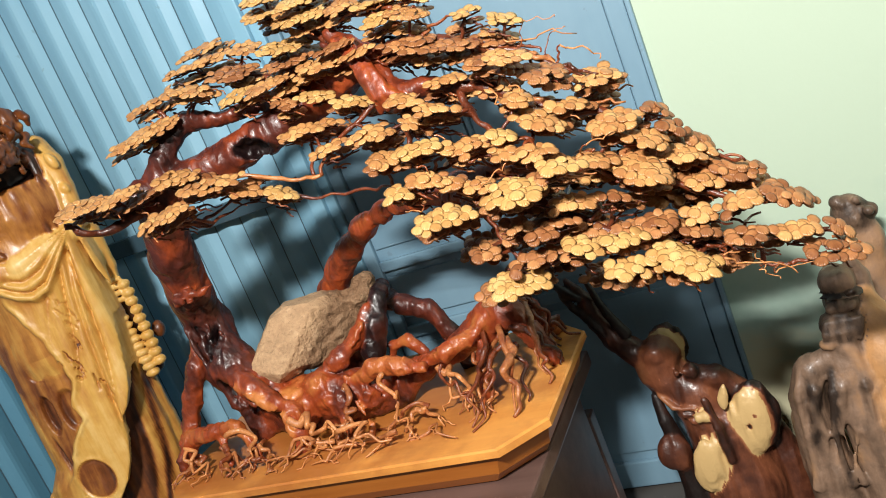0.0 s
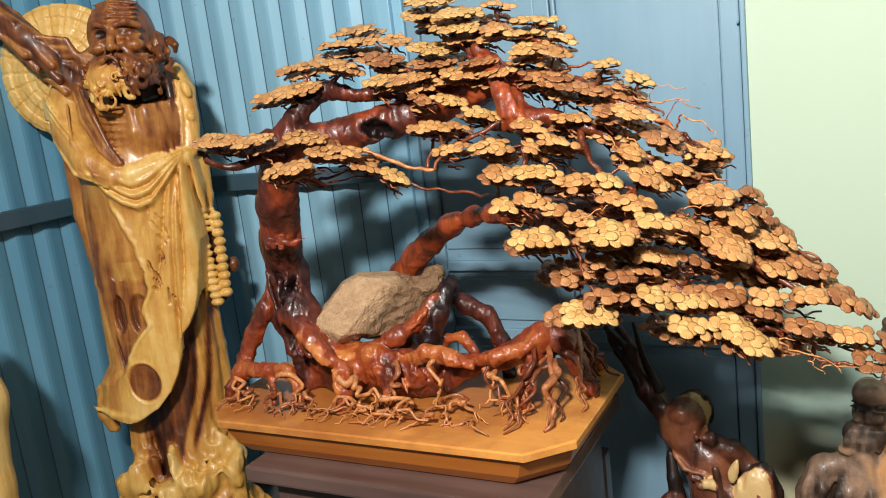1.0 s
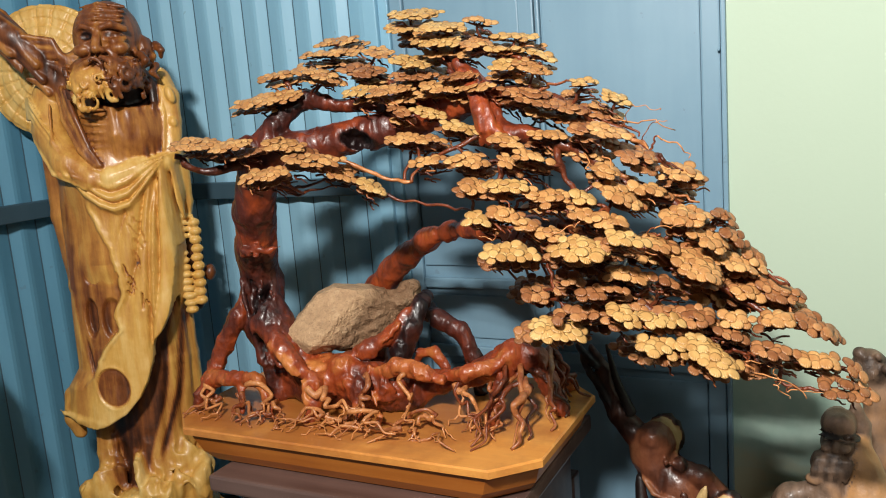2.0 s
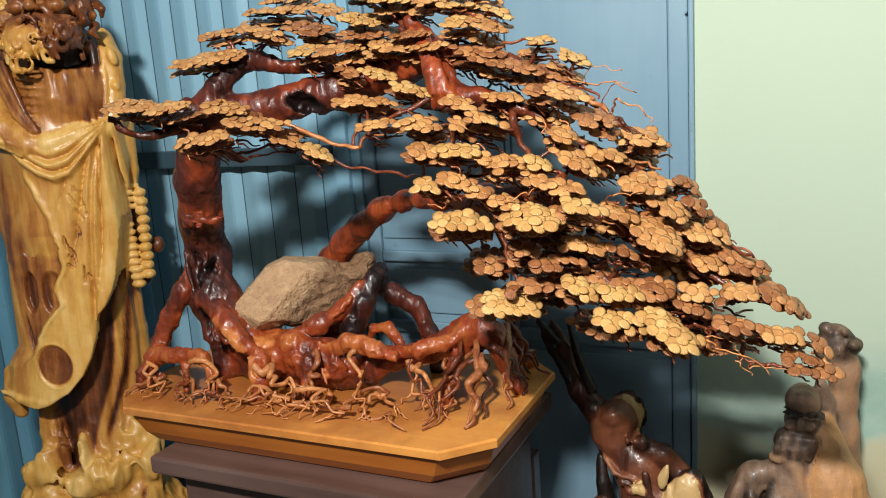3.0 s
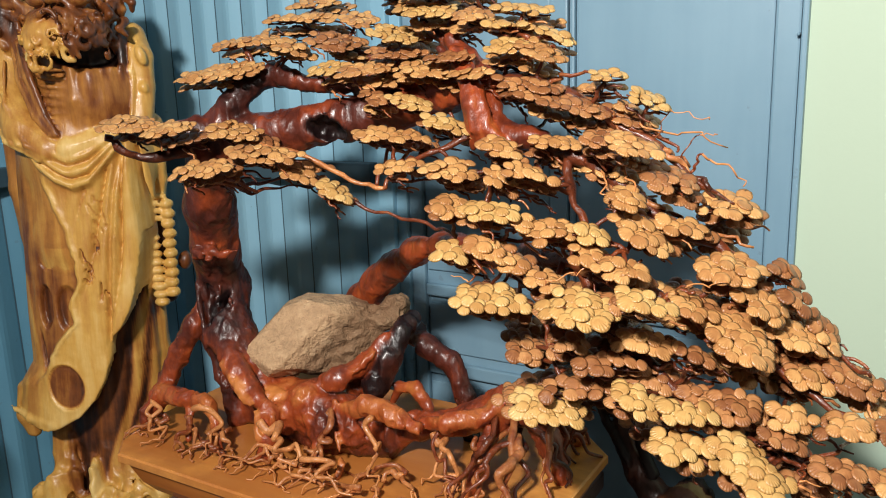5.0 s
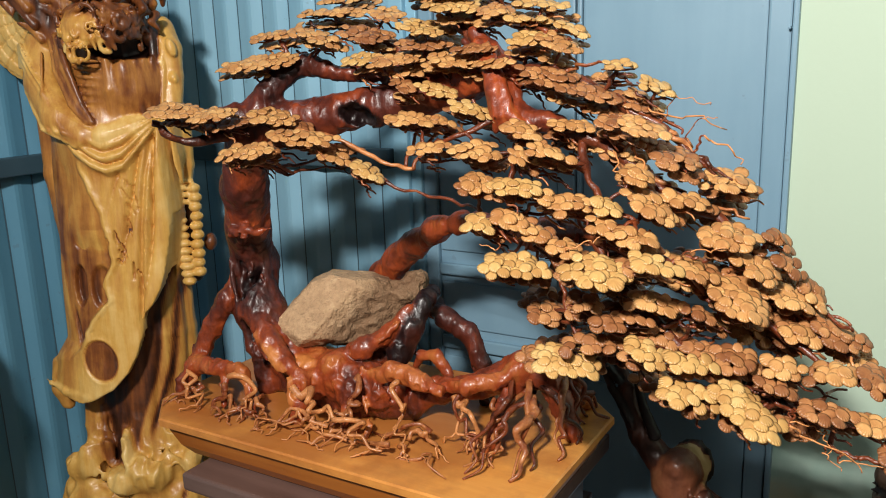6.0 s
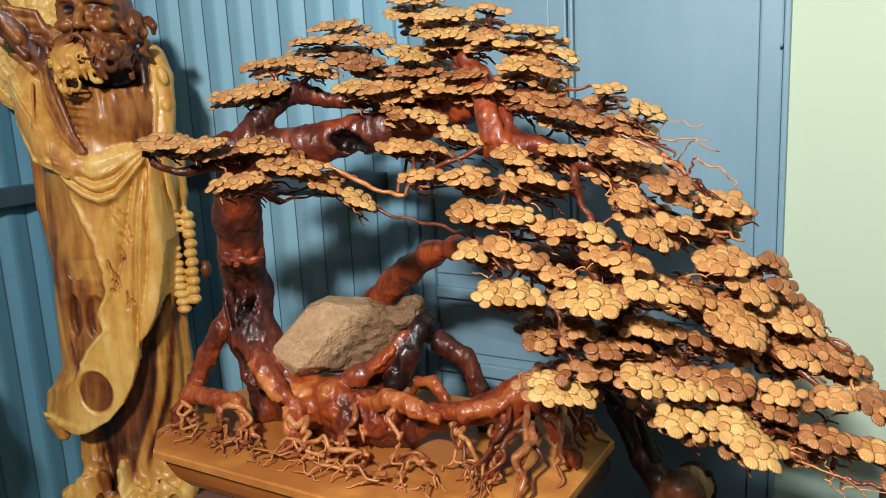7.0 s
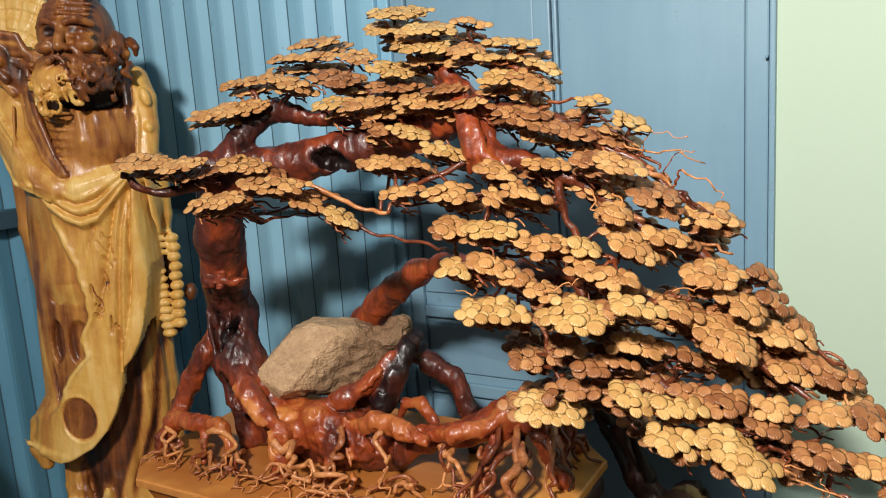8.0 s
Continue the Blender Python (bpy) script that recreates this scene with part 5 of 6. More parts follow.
# the splayed clump by the clipped corner
for i in range(15):
    a = i / 14
    x, y = (-1.04 + 0.24 * min(1, a * 2.2)), (1.80 + 0.56 * max(0, a - 0.3) / 0.7)
    x, y = x + rng.uniform(-0.05, 0.02), y + rng.uniform(-0.02, 0.10)
    top = Vector((-0.764, 1.680, 0.872)) + Vector((rng.uniform(-0.04, 0.06), rng.uniform(-0.05, 0.14), rng.uniform(-0.05, 0.012)))
    foot = Vector((x * 0.8, y * 0.8, Z0 - 0.004))
    knee = foot.lerp(top, rng.uniform(0.45, 0.7)) + Vector((rng.uniform(-0.01, 0.02), rng.uniform(-0.02, 0.01), rng.uniform(0.0, 0.035)))
    r = rng.uniform(0.005, 0.011)
    bm = bmesh.new()
    tube(bm, spline(wiggle(top, knee, r * 1.15, r, 0.10, rng, 4)[:-1] + wiggle(knee, foot, r, r * 0.35, 0.12, rng, 6), 3), 8, 0.45, rng.uniform(0.2, 0.75), i)
    part("root", bm, ROOT, tree, smooth=True)
for i in range(3):
    p = Vector((-1.040, 1.640, 0.828)).lerp(Vector((-0.800, 1.648, 0.828)), rng.random()) + Vector((0, -0.03, rng.uniform(-0.04, 0.01)))
    q = Vector((p.x + rng.uniform(-0.05, 0.09), p.y - rng.uniform(0.05, 0.17), Z0 - 0.004))
    root(p, q, rng.uniform(0.006, 0.011), 0.004, 0.12, rng.uniform(0.4, 0.9), 7)


# ---------------------------------------------------------------- the tall statue
def robed_statue():
    k = Carving((-0.62, -0.30, -0.375), (0.42, 0.48, 2.34), 0.0056)
    g = random.Random(4)
    k.limb([(-0.03, 0.0, -0.40, 0.24), (-0.03, 0.0, -0.02, 0.19), (-0.02, 0.0, 0.30, 0.175), (-0.01, 0.0, 0.70, 0.185), (0.01, 0.03, 1.0, 0.215), (0.02, 0.03, 1.35, 0.215), (0.03, 0.02, 1.62, 0.17)], 0.05, 0.60)
    # right flank of the bare trunk, splitting into ridges that run down into the foot
    for u, v, w, r in ((0.05, 0.13, 0.02, 0.055), (0.10, 0.12, 0.06, 0.050), (0.145, 0.095, 0.115, 0.045), (0.18, 0.055, 0.165, 0.042), (0.20, 0.0, 0.20, 0.045)):
        k.limb([(u, v, 0.95, r * 0.8), (u, v, 0.55, r), (w, v + 0.02, 0.22, r * 1.05), (w + 0.01, v + 0.06, -0.02, r * 1.25)], 0.010, 0.5)
    # heartwood and sapwood lie in slanting bands across the bare trunk
    s, (gx, gy, gz) = k.window((-0.62, -0.30, -0.375), (0.42, 0.48, 1.0))
    lean = gx - 0.22 * (gz - 0.30) + 0.012 * np.sin(gz * 11)
    wave = hash_noise(lean * 34 + 0 * gz, 0 * lean + 2.7 + 0 * gz, gz * 2.6 + 0 * lean, 31)
    band = np.interp(lean, (-0.26, -0.20, -0.12, -0.085, -0.06, 0.05, 0.085, 0.10, 0.118, 0.135, 0.150, 0.165, 0.20),
                     (0.62, 0.70, 0.66, 0.22, 0.16, 0.20, 0.12, 0.62, 0.70, 0.15, 0.60, 0.72, 0.66))
    k.tone[s] = (band + 0.16 * wave + 0 * gy).astype(np.float32)
    # the shin, the scalloped edge of the foot and the plinth it was cut from
    k.limb([(-0.150, 0.13, 0.30, 0.05), (-0.155, 0.16, 0.16, 0.062), (-0.165, 0.19, 0.03, 0.075)], 0.012, 0.62)
    k.limb([(-0.11, 0.17, 0.26, 0.018), (-0.10, 0.20, 0.12, 0.022), (-0.085, 0.22, 0.02, 0.03)], 0.010, 0.40)
    k.limb([(0.06, 0.12, 0.24, 0.03), (0.075, 0.18, 0.10, 0.05), (0.09, 0.22, -0.02, 0.07)], 0.015, 0.66)
    k.limb([(0.15, 0.10, 0.22, 0.03), (0.175, 0.14, 0.12, 0.05), (0.20, 0.15, -0.02, 0.08)], 0.015, 0.72)
    for u, v, z, ru, rz, t in ((-0.225, 0.20, 0.035, 0.050, 0.040, 0.86), (-0.160, 0.245, 0.050, 0.060, 0.045, 0.92), (-0.085, 0.270, 0.010, 0.050, 0.038, 0.86), (-0.010, 0.275, 0.000, 0.055, 0.040, 0.94),
                               (0.060, 0.26, 0.045, 0.040, 0.050, 0.80), (0.120, 0.255, 0.020, 0.060, 0.045, 0.84), (0.190, 0.215, 0.040, 0.050, 0.050, 0.80), (0.245, 0.16, 0.085, 0.045, 0.050, 0.86), (0.015, 0.235, 0.110, 0.016, 0.060, 0.94)):
        k.egg((u, v, z - 0.012), (ru, 0.050, rz * 1.15), 0.028, t, lean=g.uniform(-20, 20))
    k.limb([(-0.20, 0.10, -0.30, 0.20), (-0.16, 0.13, -0.14, 0.15), (0.12, 0.12, -0.14, 0.15), (0.16, 0.08, -0.30, 0.20)], 0.03, 0.76)
    for i in range(9):
        c = (g.uniform(-0.05, 0.24), g.uniform(0.24, 0.28), g.uniform(-0.22, -0.06))
        k.egg(c, (g.uniform(0.008, 0.016), 0.05, g.uniform(0.02, 0.05)), 0.006, 0.15, cut=True, lean=g.uniform(-25, 25))
    # the robe: a shell of cloth that stands off the trunk, with a flared hem
    s, (gx, gy, gz) = k.window((-0.38, 0.0, 0.22), (0.36, 0.48, 1.70))
    wide = np.interp(gz, (0.3, 0.40, 0.50, 0.60, 0.9, 1.7), (0.290, 0.284, 0.268, 0.260, 0.258, 0.262))
    q = np.sqrt(((gx - 0.005) / wide) ** 2 + ((gy - 0.13 - 0.09 * (0.9 - gz)) / 0.142) ** 2)
    e = (q - 1) * 0.14
    low = np.interp(gx, (-0.26, -0.143, -0.108, -0.05, 0.020, 0.072, 0.130, 0.176, 0.222, 0.27), (1.60, 1.452, 1.365, 1.290, 1.236, 1.214, 1.230, 1.288, 1.348, 1.42))
    top = np.interp(gx, (-0.26, -0.16, -0.06, 0.056, 0.143, 0.26), (1.70, 1.56, 1.43, 1.36, 1.385, 1.43))
    w = (gz - low) / (top - low)
    inside = np.clip(w * 8 + 0.6, 0, 1)
    drape = np.abs(np.sin(math.pi * (w * 3.2 + 0.10 * np.sin(gx * 15) + 0.10)))
    swag = 0.024 * inside + 0.040 * (np.sqrt(drape) - 0.75) * np.clip(w * 5 + 0.1, 0, 1) * np.clip((0.25 - gx) * 8, 0.3, 1) * np.clip((gx + 0.27) * 8, 0, 1)
    fan = (gx - 0.27) / (1.60 - gz)
    fine = (1.7 * np.sqrt(np.abs(np.sin(fan * 21 + 0.8 * np.sin(gz * 5)))) - 1.2) * np.clip((gx - 0.03) * 9, 0, 1)
    swag = swag + 0.018 * fine * (1 - inside) * np.clip((gz - 0.55) * 2.2, 0.10, 1)
    # the outer lap over the hip, with a sharp fold down its edge
    edge = np.interp(gz, (0.66, 0.80, 1.0, 1.2, 1.35), (0.150, 0.158, 0.172, 0.195, 0.225))
    lap = np.clip((gx - edge) * 90, 0, 1) * (1 - inside)
    swag = swag + 0.014 * lap - 0.010 * np.exp(-((gx - edge + 0.008) / 0.006) ** 2) * (1 - inside)
    # the bare brown flank that shows through the torn side of the robe
    torn = np.interp(gz, (0.50, 0.545, 0.66, 0.733, 0.80, 0.875, 0.97, 1.066, 1.164, 1.25, 1.40, 1.5), (-0.16, -0.107, -0.045, 0.027, 0.018, 0.046, 0.036, 0.016, -0.014, -0.040, -0.10, -0.14))
    torn = torn + 0.016 * hash_noise(gz * 17, 0 * gz + 0.5, 0 * gz + 7.5, 44) + 0.008 * hash_noise(gz * 47, 0 * gz + 0.5, 0 * gz + 3.5, 45)
    rim = np.interp(gz, (0.50, 0.56, 0.70, 0.90, 1.0), (-0.12, -0.135, -0.165, -0.19, -0.40))
    flank = np.clip((torn - gx) * 70, 0, 1) * np.clip((gz - 0.50) * 14, 0, 1) * (1 - inside)
    bare = flank * np.clip((gx - rim) * 60, 0, 1) * np.clip((gz - 0.53) * 30, 0, 1)
    lip = np.exp(-((gx - torn - 0.012) / 0.010) ** 2) * np.clip((gz - 0.55) * 20, 0, 1) * (1 - inside) * np.clip((1.35 - gz) * 8, 0, 1)
    pits = np.zeros_like(bare)
    for cx, cz, rx, rz in ((-0.075, 0.965, 0.034, 0.042), (0.000, 0.965, 0.034, 0.040), (-0.006, 0.785, 0.046, 0.090), (-0.095, 0.79, 0.030, 0.085), (-0.02, 1.05, 0.026, 0.03), (-0.10, 1.06, 0.03, 0.04)):
        pits = np.maximum(pits, np.clip(2.2 * (1 - ((gx - cx) / rx) ** 2 - ((gz - cz) / rz) ** 2), 0, 1))
    crack = np.exp(-((gx + 0.118 - 0.16 * (0.62 - gz)) / 0.006) ** 2) * np.clip((0.72 - gz) * 12, 0, 1) * np.clip((gz - 0.545) * 60, 0, 1)
    # the flat knot with a thin ridge round it
    kn = np.sqrt(((gx + 0.022 + 0.10 * (gz - 0.50)) / 0.064) ** 2 + ((gz - 0.506) / 0.078) ** 2)
    knot = np.clip((1 - kn) * 14, 0, 1)
    ring = np.exp(-((kn - 1.10) / 0.09) ** 2)
    flare = np.clip((0.52 - gz + 0.25 * gx) * 4, 0, 1)
    e = e - swag + 0.024 * flank + 0.020 * pits * bare + 0.012 * crack - 0.007 * lip + 0.003 * knot + 0.006 * np.exp(-((kn - 1.0) / 0.05) ** 2) - 0.003 * ring - 0.014 * flare
    # crumbled pits down the pale front
    flaw = np.zeros_like(bare)
    for i in range(26):
        a = i / 25
        cx, cz = 0.10 + 0.035 * math.sin(a * 8) + g.uniform(-0.03, 0.03), 1.19 - 0.42 * a + g.uniform(-0.02, 0.02)
        rx, rz, sl = g.uniform(0.004, 0.008), g.uniform(0.012, 0.034), g.uniform(-0.1, 0.5)
        flaw = np.maximum(flaw, np.clip(2 * (1 - ((gx - cx + sl * (gz - cz)) / rx) ** 2 - ((gz - cz) / rz) ** 2), 0, 1) * (0.4 if a < 0.35 or a > 0.85 else 1.0))
    e = e + 0.014 * flaw
    shell = np.maximum(e, -(e + np.interp(gz, (0.30, 0.75, 0.95), (0.022, 0.026, 0.05))))
    hem = np.interp(gx, (-0.30, -0.275, -0.24, -0.18, -0.122, -0.06, 0.02, 0.08, 0.115, 0.140, 0.148, 0.160, 0.19, 0.22, 0.240, 0.255, 0.27),
                    (0.450, 0.415, 0.385, 0.355, 0.342, 0.352, 0.395, 0.46, 0.525, 0.60, 0.672, 0.692, 0.722, 0.78, 0.845, 0.94, 1.05))
    shell = np.maximum(shell, (hem - gz) * 0.7)
    shell = np.maximum(shell, (gz - top) * 0.8)
    shell = np.maximum(shell, (0.03 - gy))
    vein = hash_noise(gx * 11 + 0 * gz, 0 * gx + 3.1 + 0 * gz, gz * 1.9 + gx * 2, 5)
    grain = hash_noise(gx * 60 + 0 * gz, 0 * gx + 1.3 + 0 * gz, gz * 3.0, 8)
    # recesses toned darker as shade; the flared hem toned up for caught light
    tone = 0.80 + 0.13 * vein + 0.05 * inside + 0.06 * lip
    tone = tone * (1 - bare) + (0.46 + 0.12 * grain + 0.10 * vein - 0.16 * pits) * bare
    tone = tone - 0.12 * np.clip((rim - gx) * 40, 0, 1) - 0.35 * crack - 0.30 * flaw + 0.10 * flare
    tone = tone * (1 - knot) + (0.36 + 0.05 * grain) * knot - 0.28 * np.exp(-((kn - 1.0) / 0.06) ** 2)
    k.blend(s, shell.astype(np.float32), 0.005, (tone + 0 * gy).astype(np.float32))
    k.limb([(-0.08, 0.312, 0.362, 0.010), (-0.19, 0.285, 0.378, 0.012), (-0.262, 0.250, 0.398, 0.009), (-0.292, 0.235, 0.410, 0.004)], 0.010, 0.94)
    k.limb([(-0.255, 0.19, 0.46, 0.030), (-0.250, 0.20, 0.36, 0.040), (-0.235, 0.20, 0.29, 0.026)], 0.012, 0.70)
    # bare chest with the ribs on one side of the breastbone
    k.egg((0.085, 0.09, 1.53), (0.190, 0.145, 0.19), 0.02, 0.43)
    for i in range(7):
        k.limb([(-0.03, 0.205, 1.635 - 0.030 * i, 0.006), (0.02, 0.233 - 0.001 * i, 1.628 - 0.030 * i, 0.009), (0.075, 0.232 - 0.001 * i, 1.622 - 0.029 * i, 0.005)], 0.003, 0.47)
    k.limb([(0.098, 0.214, 1.64, 0.016), (0.102, 0.222, 1.52, 0.018), (0.10, 0.214, 1.42, 0.012)], 0.008, 0.50)
    k.egg((0.150, 0.190, 1.57), (0.040, 0.042, 0.075), 0.010, 0.46)
    for i in range(3):
        k.limb([(0.190 + 0.024 * i, 0.185 - 0.020 * i, 1.66, 0.008), (0.196 + 0.022 * i, 0.190 - 0.020 * i, 1.50, 0.010), (0.205 + 0.018 * i, 0.180 - 0.020 * i, 1.36, 0.008)], 0.005, (0.28, 0.42, 0.24)[i])
    # hollow under the beard, its shadow set by dark tone; head, brow and beard
    k.egg((0.17, 0.20, 1.668), (0.15, 0.10, 0.042), 0.006, 0.0, cut=True)
    k.limb([(0.09, 0.05, 1.60, 0.09), (0.11, 0.11, 1.80, 0.10)], 0.02, 0.12)
    k.egg((0.102, 0.150, 1.895), (0.124, 0.150, 0.150), 0.012, 0.36)
    k.egg((0.235, 0.125, 1.855), (0.022, 0.035, 0.050), 0.006, 0.34, lean=12)
    for sx in (-1, 1):
        c = 0.117
        k.limb([(c + sx * 0.018, 0.300, 1.925, 0.012), (c + sx * 0.055, 0.296, 1.936, 0.013), (c + sx * 0.094, 0.262, 1.918, 0.010)], 0.005, 0.36)
        k.egg((c + sx * 0.054, 0.305, 1.897), (0.034, 0.026, 0.017), 0.004, 0.05, cut=True)
        k.egg((c + sx * 0.054, 0.268, 1.895), (0.022, 0.016, 0.011), 0.003, 0.30)
        k.limb([(c + sx * 0.022, 0.290, 1.880, 0.006), (c + sx * 0.056, 0.290, 1.874, 0.008), (c + sx * 0.090, 0.262, 1.884, 0.006)], 0.003, 0.40)
        k.egg((c + sx * 0.066, 0.275, 1.848), (0.040, 0.030, 0.024), 0.006, 0.40)
        k.limb([(c + sx * 0.026, 0.300, 1.848, 0.007), (c + sx * 0.052, 0.292, 1.812, 0.009), (c + sx * 0.075, 0.272, 1.785, 0.007)], 0.003, 0.38)
        # the moustache
        k.limb([(c - 0.005 + sx * 0.010, 0.310, 1.818, 0.010), (c - 0.008 + sx * 0.045, 0.308, 1.800, 0.014), (c - 0.012 + sx * 0.082, 0.288, 1.775, 0.010), (c - 0.012 + sx * 0.105, 0.27, 1.76, 0.006)], 0.003, 0.46 if sx < 0 else 0.36)
    k.limb([(0.117, 0.290, 1.925, 0.014), (0.115, 0.312, 1.880, 0.016), (0.113, 0.322, 1.848, 0.021)], 0.006, 0.40)
    for sx in (-1, 1):
        k.egg((0.113 + sx * 0.020, 0.312, 1.842), (0.012, 0.016, 0.012), 0.004, 0.38)
    for i in range(4):
        k.limb([(0.035, 0.262 - 0.014 * i, 1.955 + 0.020 * i, 0.0045), (0.115, 0.296 - 0.017 * i, 1.960 + 0.021 * i, 0.006), (0.200, 0.252 - 0.014 * i, 1.950 + 0.019 * i, 0.0045)], 0.004, 0.40)
    k.egg((0.10, 0.215, 1.785), (0.135, 0.085, 0.055), 0.012, 0.30)
    k.egg((0.066, 0.262, 1.733), (0.092, 0.062, 0.066), 0.012, 0.70)
    for i in range(58):
        a = -1.5 + 3.3 * ((i * 0.618) % 1.0)
        zz = g.uniform(-0.085, 0.045)
        pale = -0.95 < a < 0.42 and zz < 0.022
        rad = 0.142 if abs(a) > 0.7 else 0.124
        c = (0.09 + rad * math.sin(a), 0.198 + 0.108 * math.cos(a) + g.uniform(-0.012, 0.025), 1.762 + zz - (0.022 if pale else -0.012))
        shade = (0.76 if pale else 0.31) + g.uniform(-0.10, 0.10)
        w0, spin, size = g.uniform(0, 6.3), g.choice((-1, 1)), g.uniform(0.014, 0.026)
        curl = []
        for j in range(6):
            b = w0 + spin * j * 0.85
            rr = size * (1.2 - 0.17 * j)
            curl.append((c[0] + rr * math.cos(b) * math.cos(a), c[1] - rr * math.cos(b) * math.sin(a) + 0.004 * j, c[2] + rr * math.sin(b) - 0.004 * (5 - j), 0.0095 - 0.0008 * j))
        k.limb(curl, 0.002, shade)
    # drooping locks at the tip of the beard
    for i in range(9):
        u0 = 0.005 + 0.020 * i
        k.limb([(u0, 0.300, 1.735, 0.010), (u0 + g.uniform(-0.01, 0.01), 0.310, 1.700, 0.010), (u0 + g.uniform(-0.015, 0.012), 0.296, 1.668 + g.uniform(-0.012, 0.018), 0.005)], 0.003, 0.78 if i < 7 else 0.36)
    for i in range(16):
        c = (0.225 + g.uniform(-0.03, 0.05), 0.14 + g.uniform(-0.06, 0.07), 1.725 + 0.011 * i)
        k.limb([(*c, 0.016), (c[0] + g.uniform(-0.02, 0.03), c[1] + 0.025, c[2] - 0.025, 0.013), (c[0] + g.uniform(-0.02, 0.03), c[1] + 0.01, c[2] - 0.05, 0.006)], 0.003, g.uniform(0.18, 0.42))
    # sleeve, forearm under the cloth and the open lapel
    k.limb([(-0.20, 0.06, 1.69, 0.078), (-0.19, 0.12, 1.55, 0.078), (-0.11, 0.195, 1.42, 0.072), (-0.01, 0.215, 1.355, 0.060), (0.03, 0.215, 1.345, 0.045)], 0.008, 0.66)
    k.limb([(-0.02, 0.205, 1.345, 0.030), (0.06, 0.215, 1.352, 0.052), (0.15, 0.185, 1.375, 0.052), (0.245, 0.13, 1.395, 0.045)], 0.006, 0.90)
    for i, (o2, tn) in enumerate(((0.0, 0.86), (0.030, 0.60), (0.062, 0.78), (0.095, 0.56))):
        k.limb([(-0.262 + o2, 0.09 + 0.8 * o2, 1.66, 0.006), (-0.245 + o2, 0.160 + 0.7 * o2, 1.52 - 0.1 * o2, 0.010), (-0.155 + 0.9 * o2, 0.248 + 0.25 * o2, 1.385 - 0.1 * o2, 0.010), (-0.03 + 0.3 * o2, 0.270, 1.320 + 0.2 * o2, 0.005)], 0.006, tn)
    for i in range(4):
        o2 = 0.019 * i
        k.limb([(-0.145 + o2, 0.135 + 0.9 * o2, 1.74 - 0.01 * i, 0.010), (-0.105 + o2, 0.196 + 0.45 * o2, 1.60, 0.012), (-0.045 + 0.8 * o2, 0.240, 1.47, 0.010), (0.015 + 0.5 * o2, 0.254, 1.405, 0.006)], 0.004, (0.52, 0.38, 0.50, 0.34)[i])
    # the other arm, a pale knotty column
    k.limb([(0.235, 0.03, 1.735, 0.048), (0.276, 0.07, 1.66, 0.046), (0.282, 0.08, 1.56, 0.040), (0.275, 0.11, 1.43, 0.044)], 0.010, 0.80)
    for cz, du, r in ((1.665, 0.018, 0.020), (1.61, -0.026, 0.015), (1.555, 0.016, 0.014), (1.50, -0.018, 0.012)):
        k.egg((0.285 + du, 0.115, cz), (0.016, 0.016, r * 1.6), 0.005, 0.86, lean=18)
    k.limb([(0.262, 0.105, 1.70, 0.008), (0.270, 0.124, 1.58, 0.009), (0.262, 0.150, 1.45, 0.008)], 0.004, 0.70)
    k.limb([(0.232, 0.11, 1.72, 0.016), (0.240, 0.130, 1.55, 0.016), (0.238, 0.130, 1.40, 0.016)], 0.006, 0.16)
    k.limb([(-0.245, 0.05, 1.60, 0.035), (-0.238, 0.06, 1.2, 0.035), (-0.205, 0.07, 0.9, 0.035), (-0.205, 0.09, 0.62, 0.030), (-0.20, 0.11, 0.40, 0.02)], 0.02, 0.55)
    # hanging arm, the grip and the string of beads
    k.limb([(0.275, 0.04, 1.42, 0.046), (0.278, 0.03, 1.22, 0.036), (0.272, 0.03, 1.15, 0.030)], 0.010, 0.74)
    for i in range(4):
        k.limb([(0.236, 0.064, 1.165 - 0.028 * i, 0.0140), (0.268, 0.074, 1.163 - 0.028 * i, 0.0145), (0.302, 0.052, 1.158 - 0.028 * i, 0.0125)], 0.002, 0.84)
    for i in range(10):
        k.egg((0.250 + 0.0015 * i, 0.066, 1.035 - 0.031 * i), (0.0285, 0.026, 0.0175), 0.0015, 0.86)
        k.egg((0.311 - 0.001 * i + 0.003 * (i % 2), 0.055, 1.13 - 0.0375 * i), (0.0275, 0.026, 0.0215), 0.0015, 0.86)
    k.limb([(0.25, -0.02, 1.15, 0.03), (0.258, -0.02, 0.76, 0.03)], 0.006, 0.2)
    k.egg((0.335, -0.01, 0.90), (0.026, 0.03, 0.035), 0.008, 0.30)
    # round hat on the back and the raised arm
    s, (gx, gy, gz) = k.window((-0.56, -0.16, 1.48), (0.12, 0.12, 2.14))
    rr = np.sqrt((gx + 0.225) ** 2 + (gz - 1.80) ** 2)
    ang = np.arctan2(gx + 0.225, gz - 1.80)
    e = np.maximum(rr - 0.278, np.abs(gy + 0.03 - 0.25 * (0.28 - rr)) - 0.018 - 0.003 * np.sign(np.sin(rr * 84)) - 0.003 * np.sign(np.sin(ang * 22) + 0.85))
    k.blend(s, e.astype(np.float32), 0.004, 0.88)
    k.limb([(-0.14, 0.09, 1.72, 0.065), (-0.20, 0.14, 1.84, 0.052), (-0.27, 0.16, 1.93, 0.048), (-0.37, 0.16, 2.05, 0.042), (-0.47, 0.15, 2.16, 0.046), (-0.55, 0.14, 2.24, 0.05)], 0.012, 0.26)
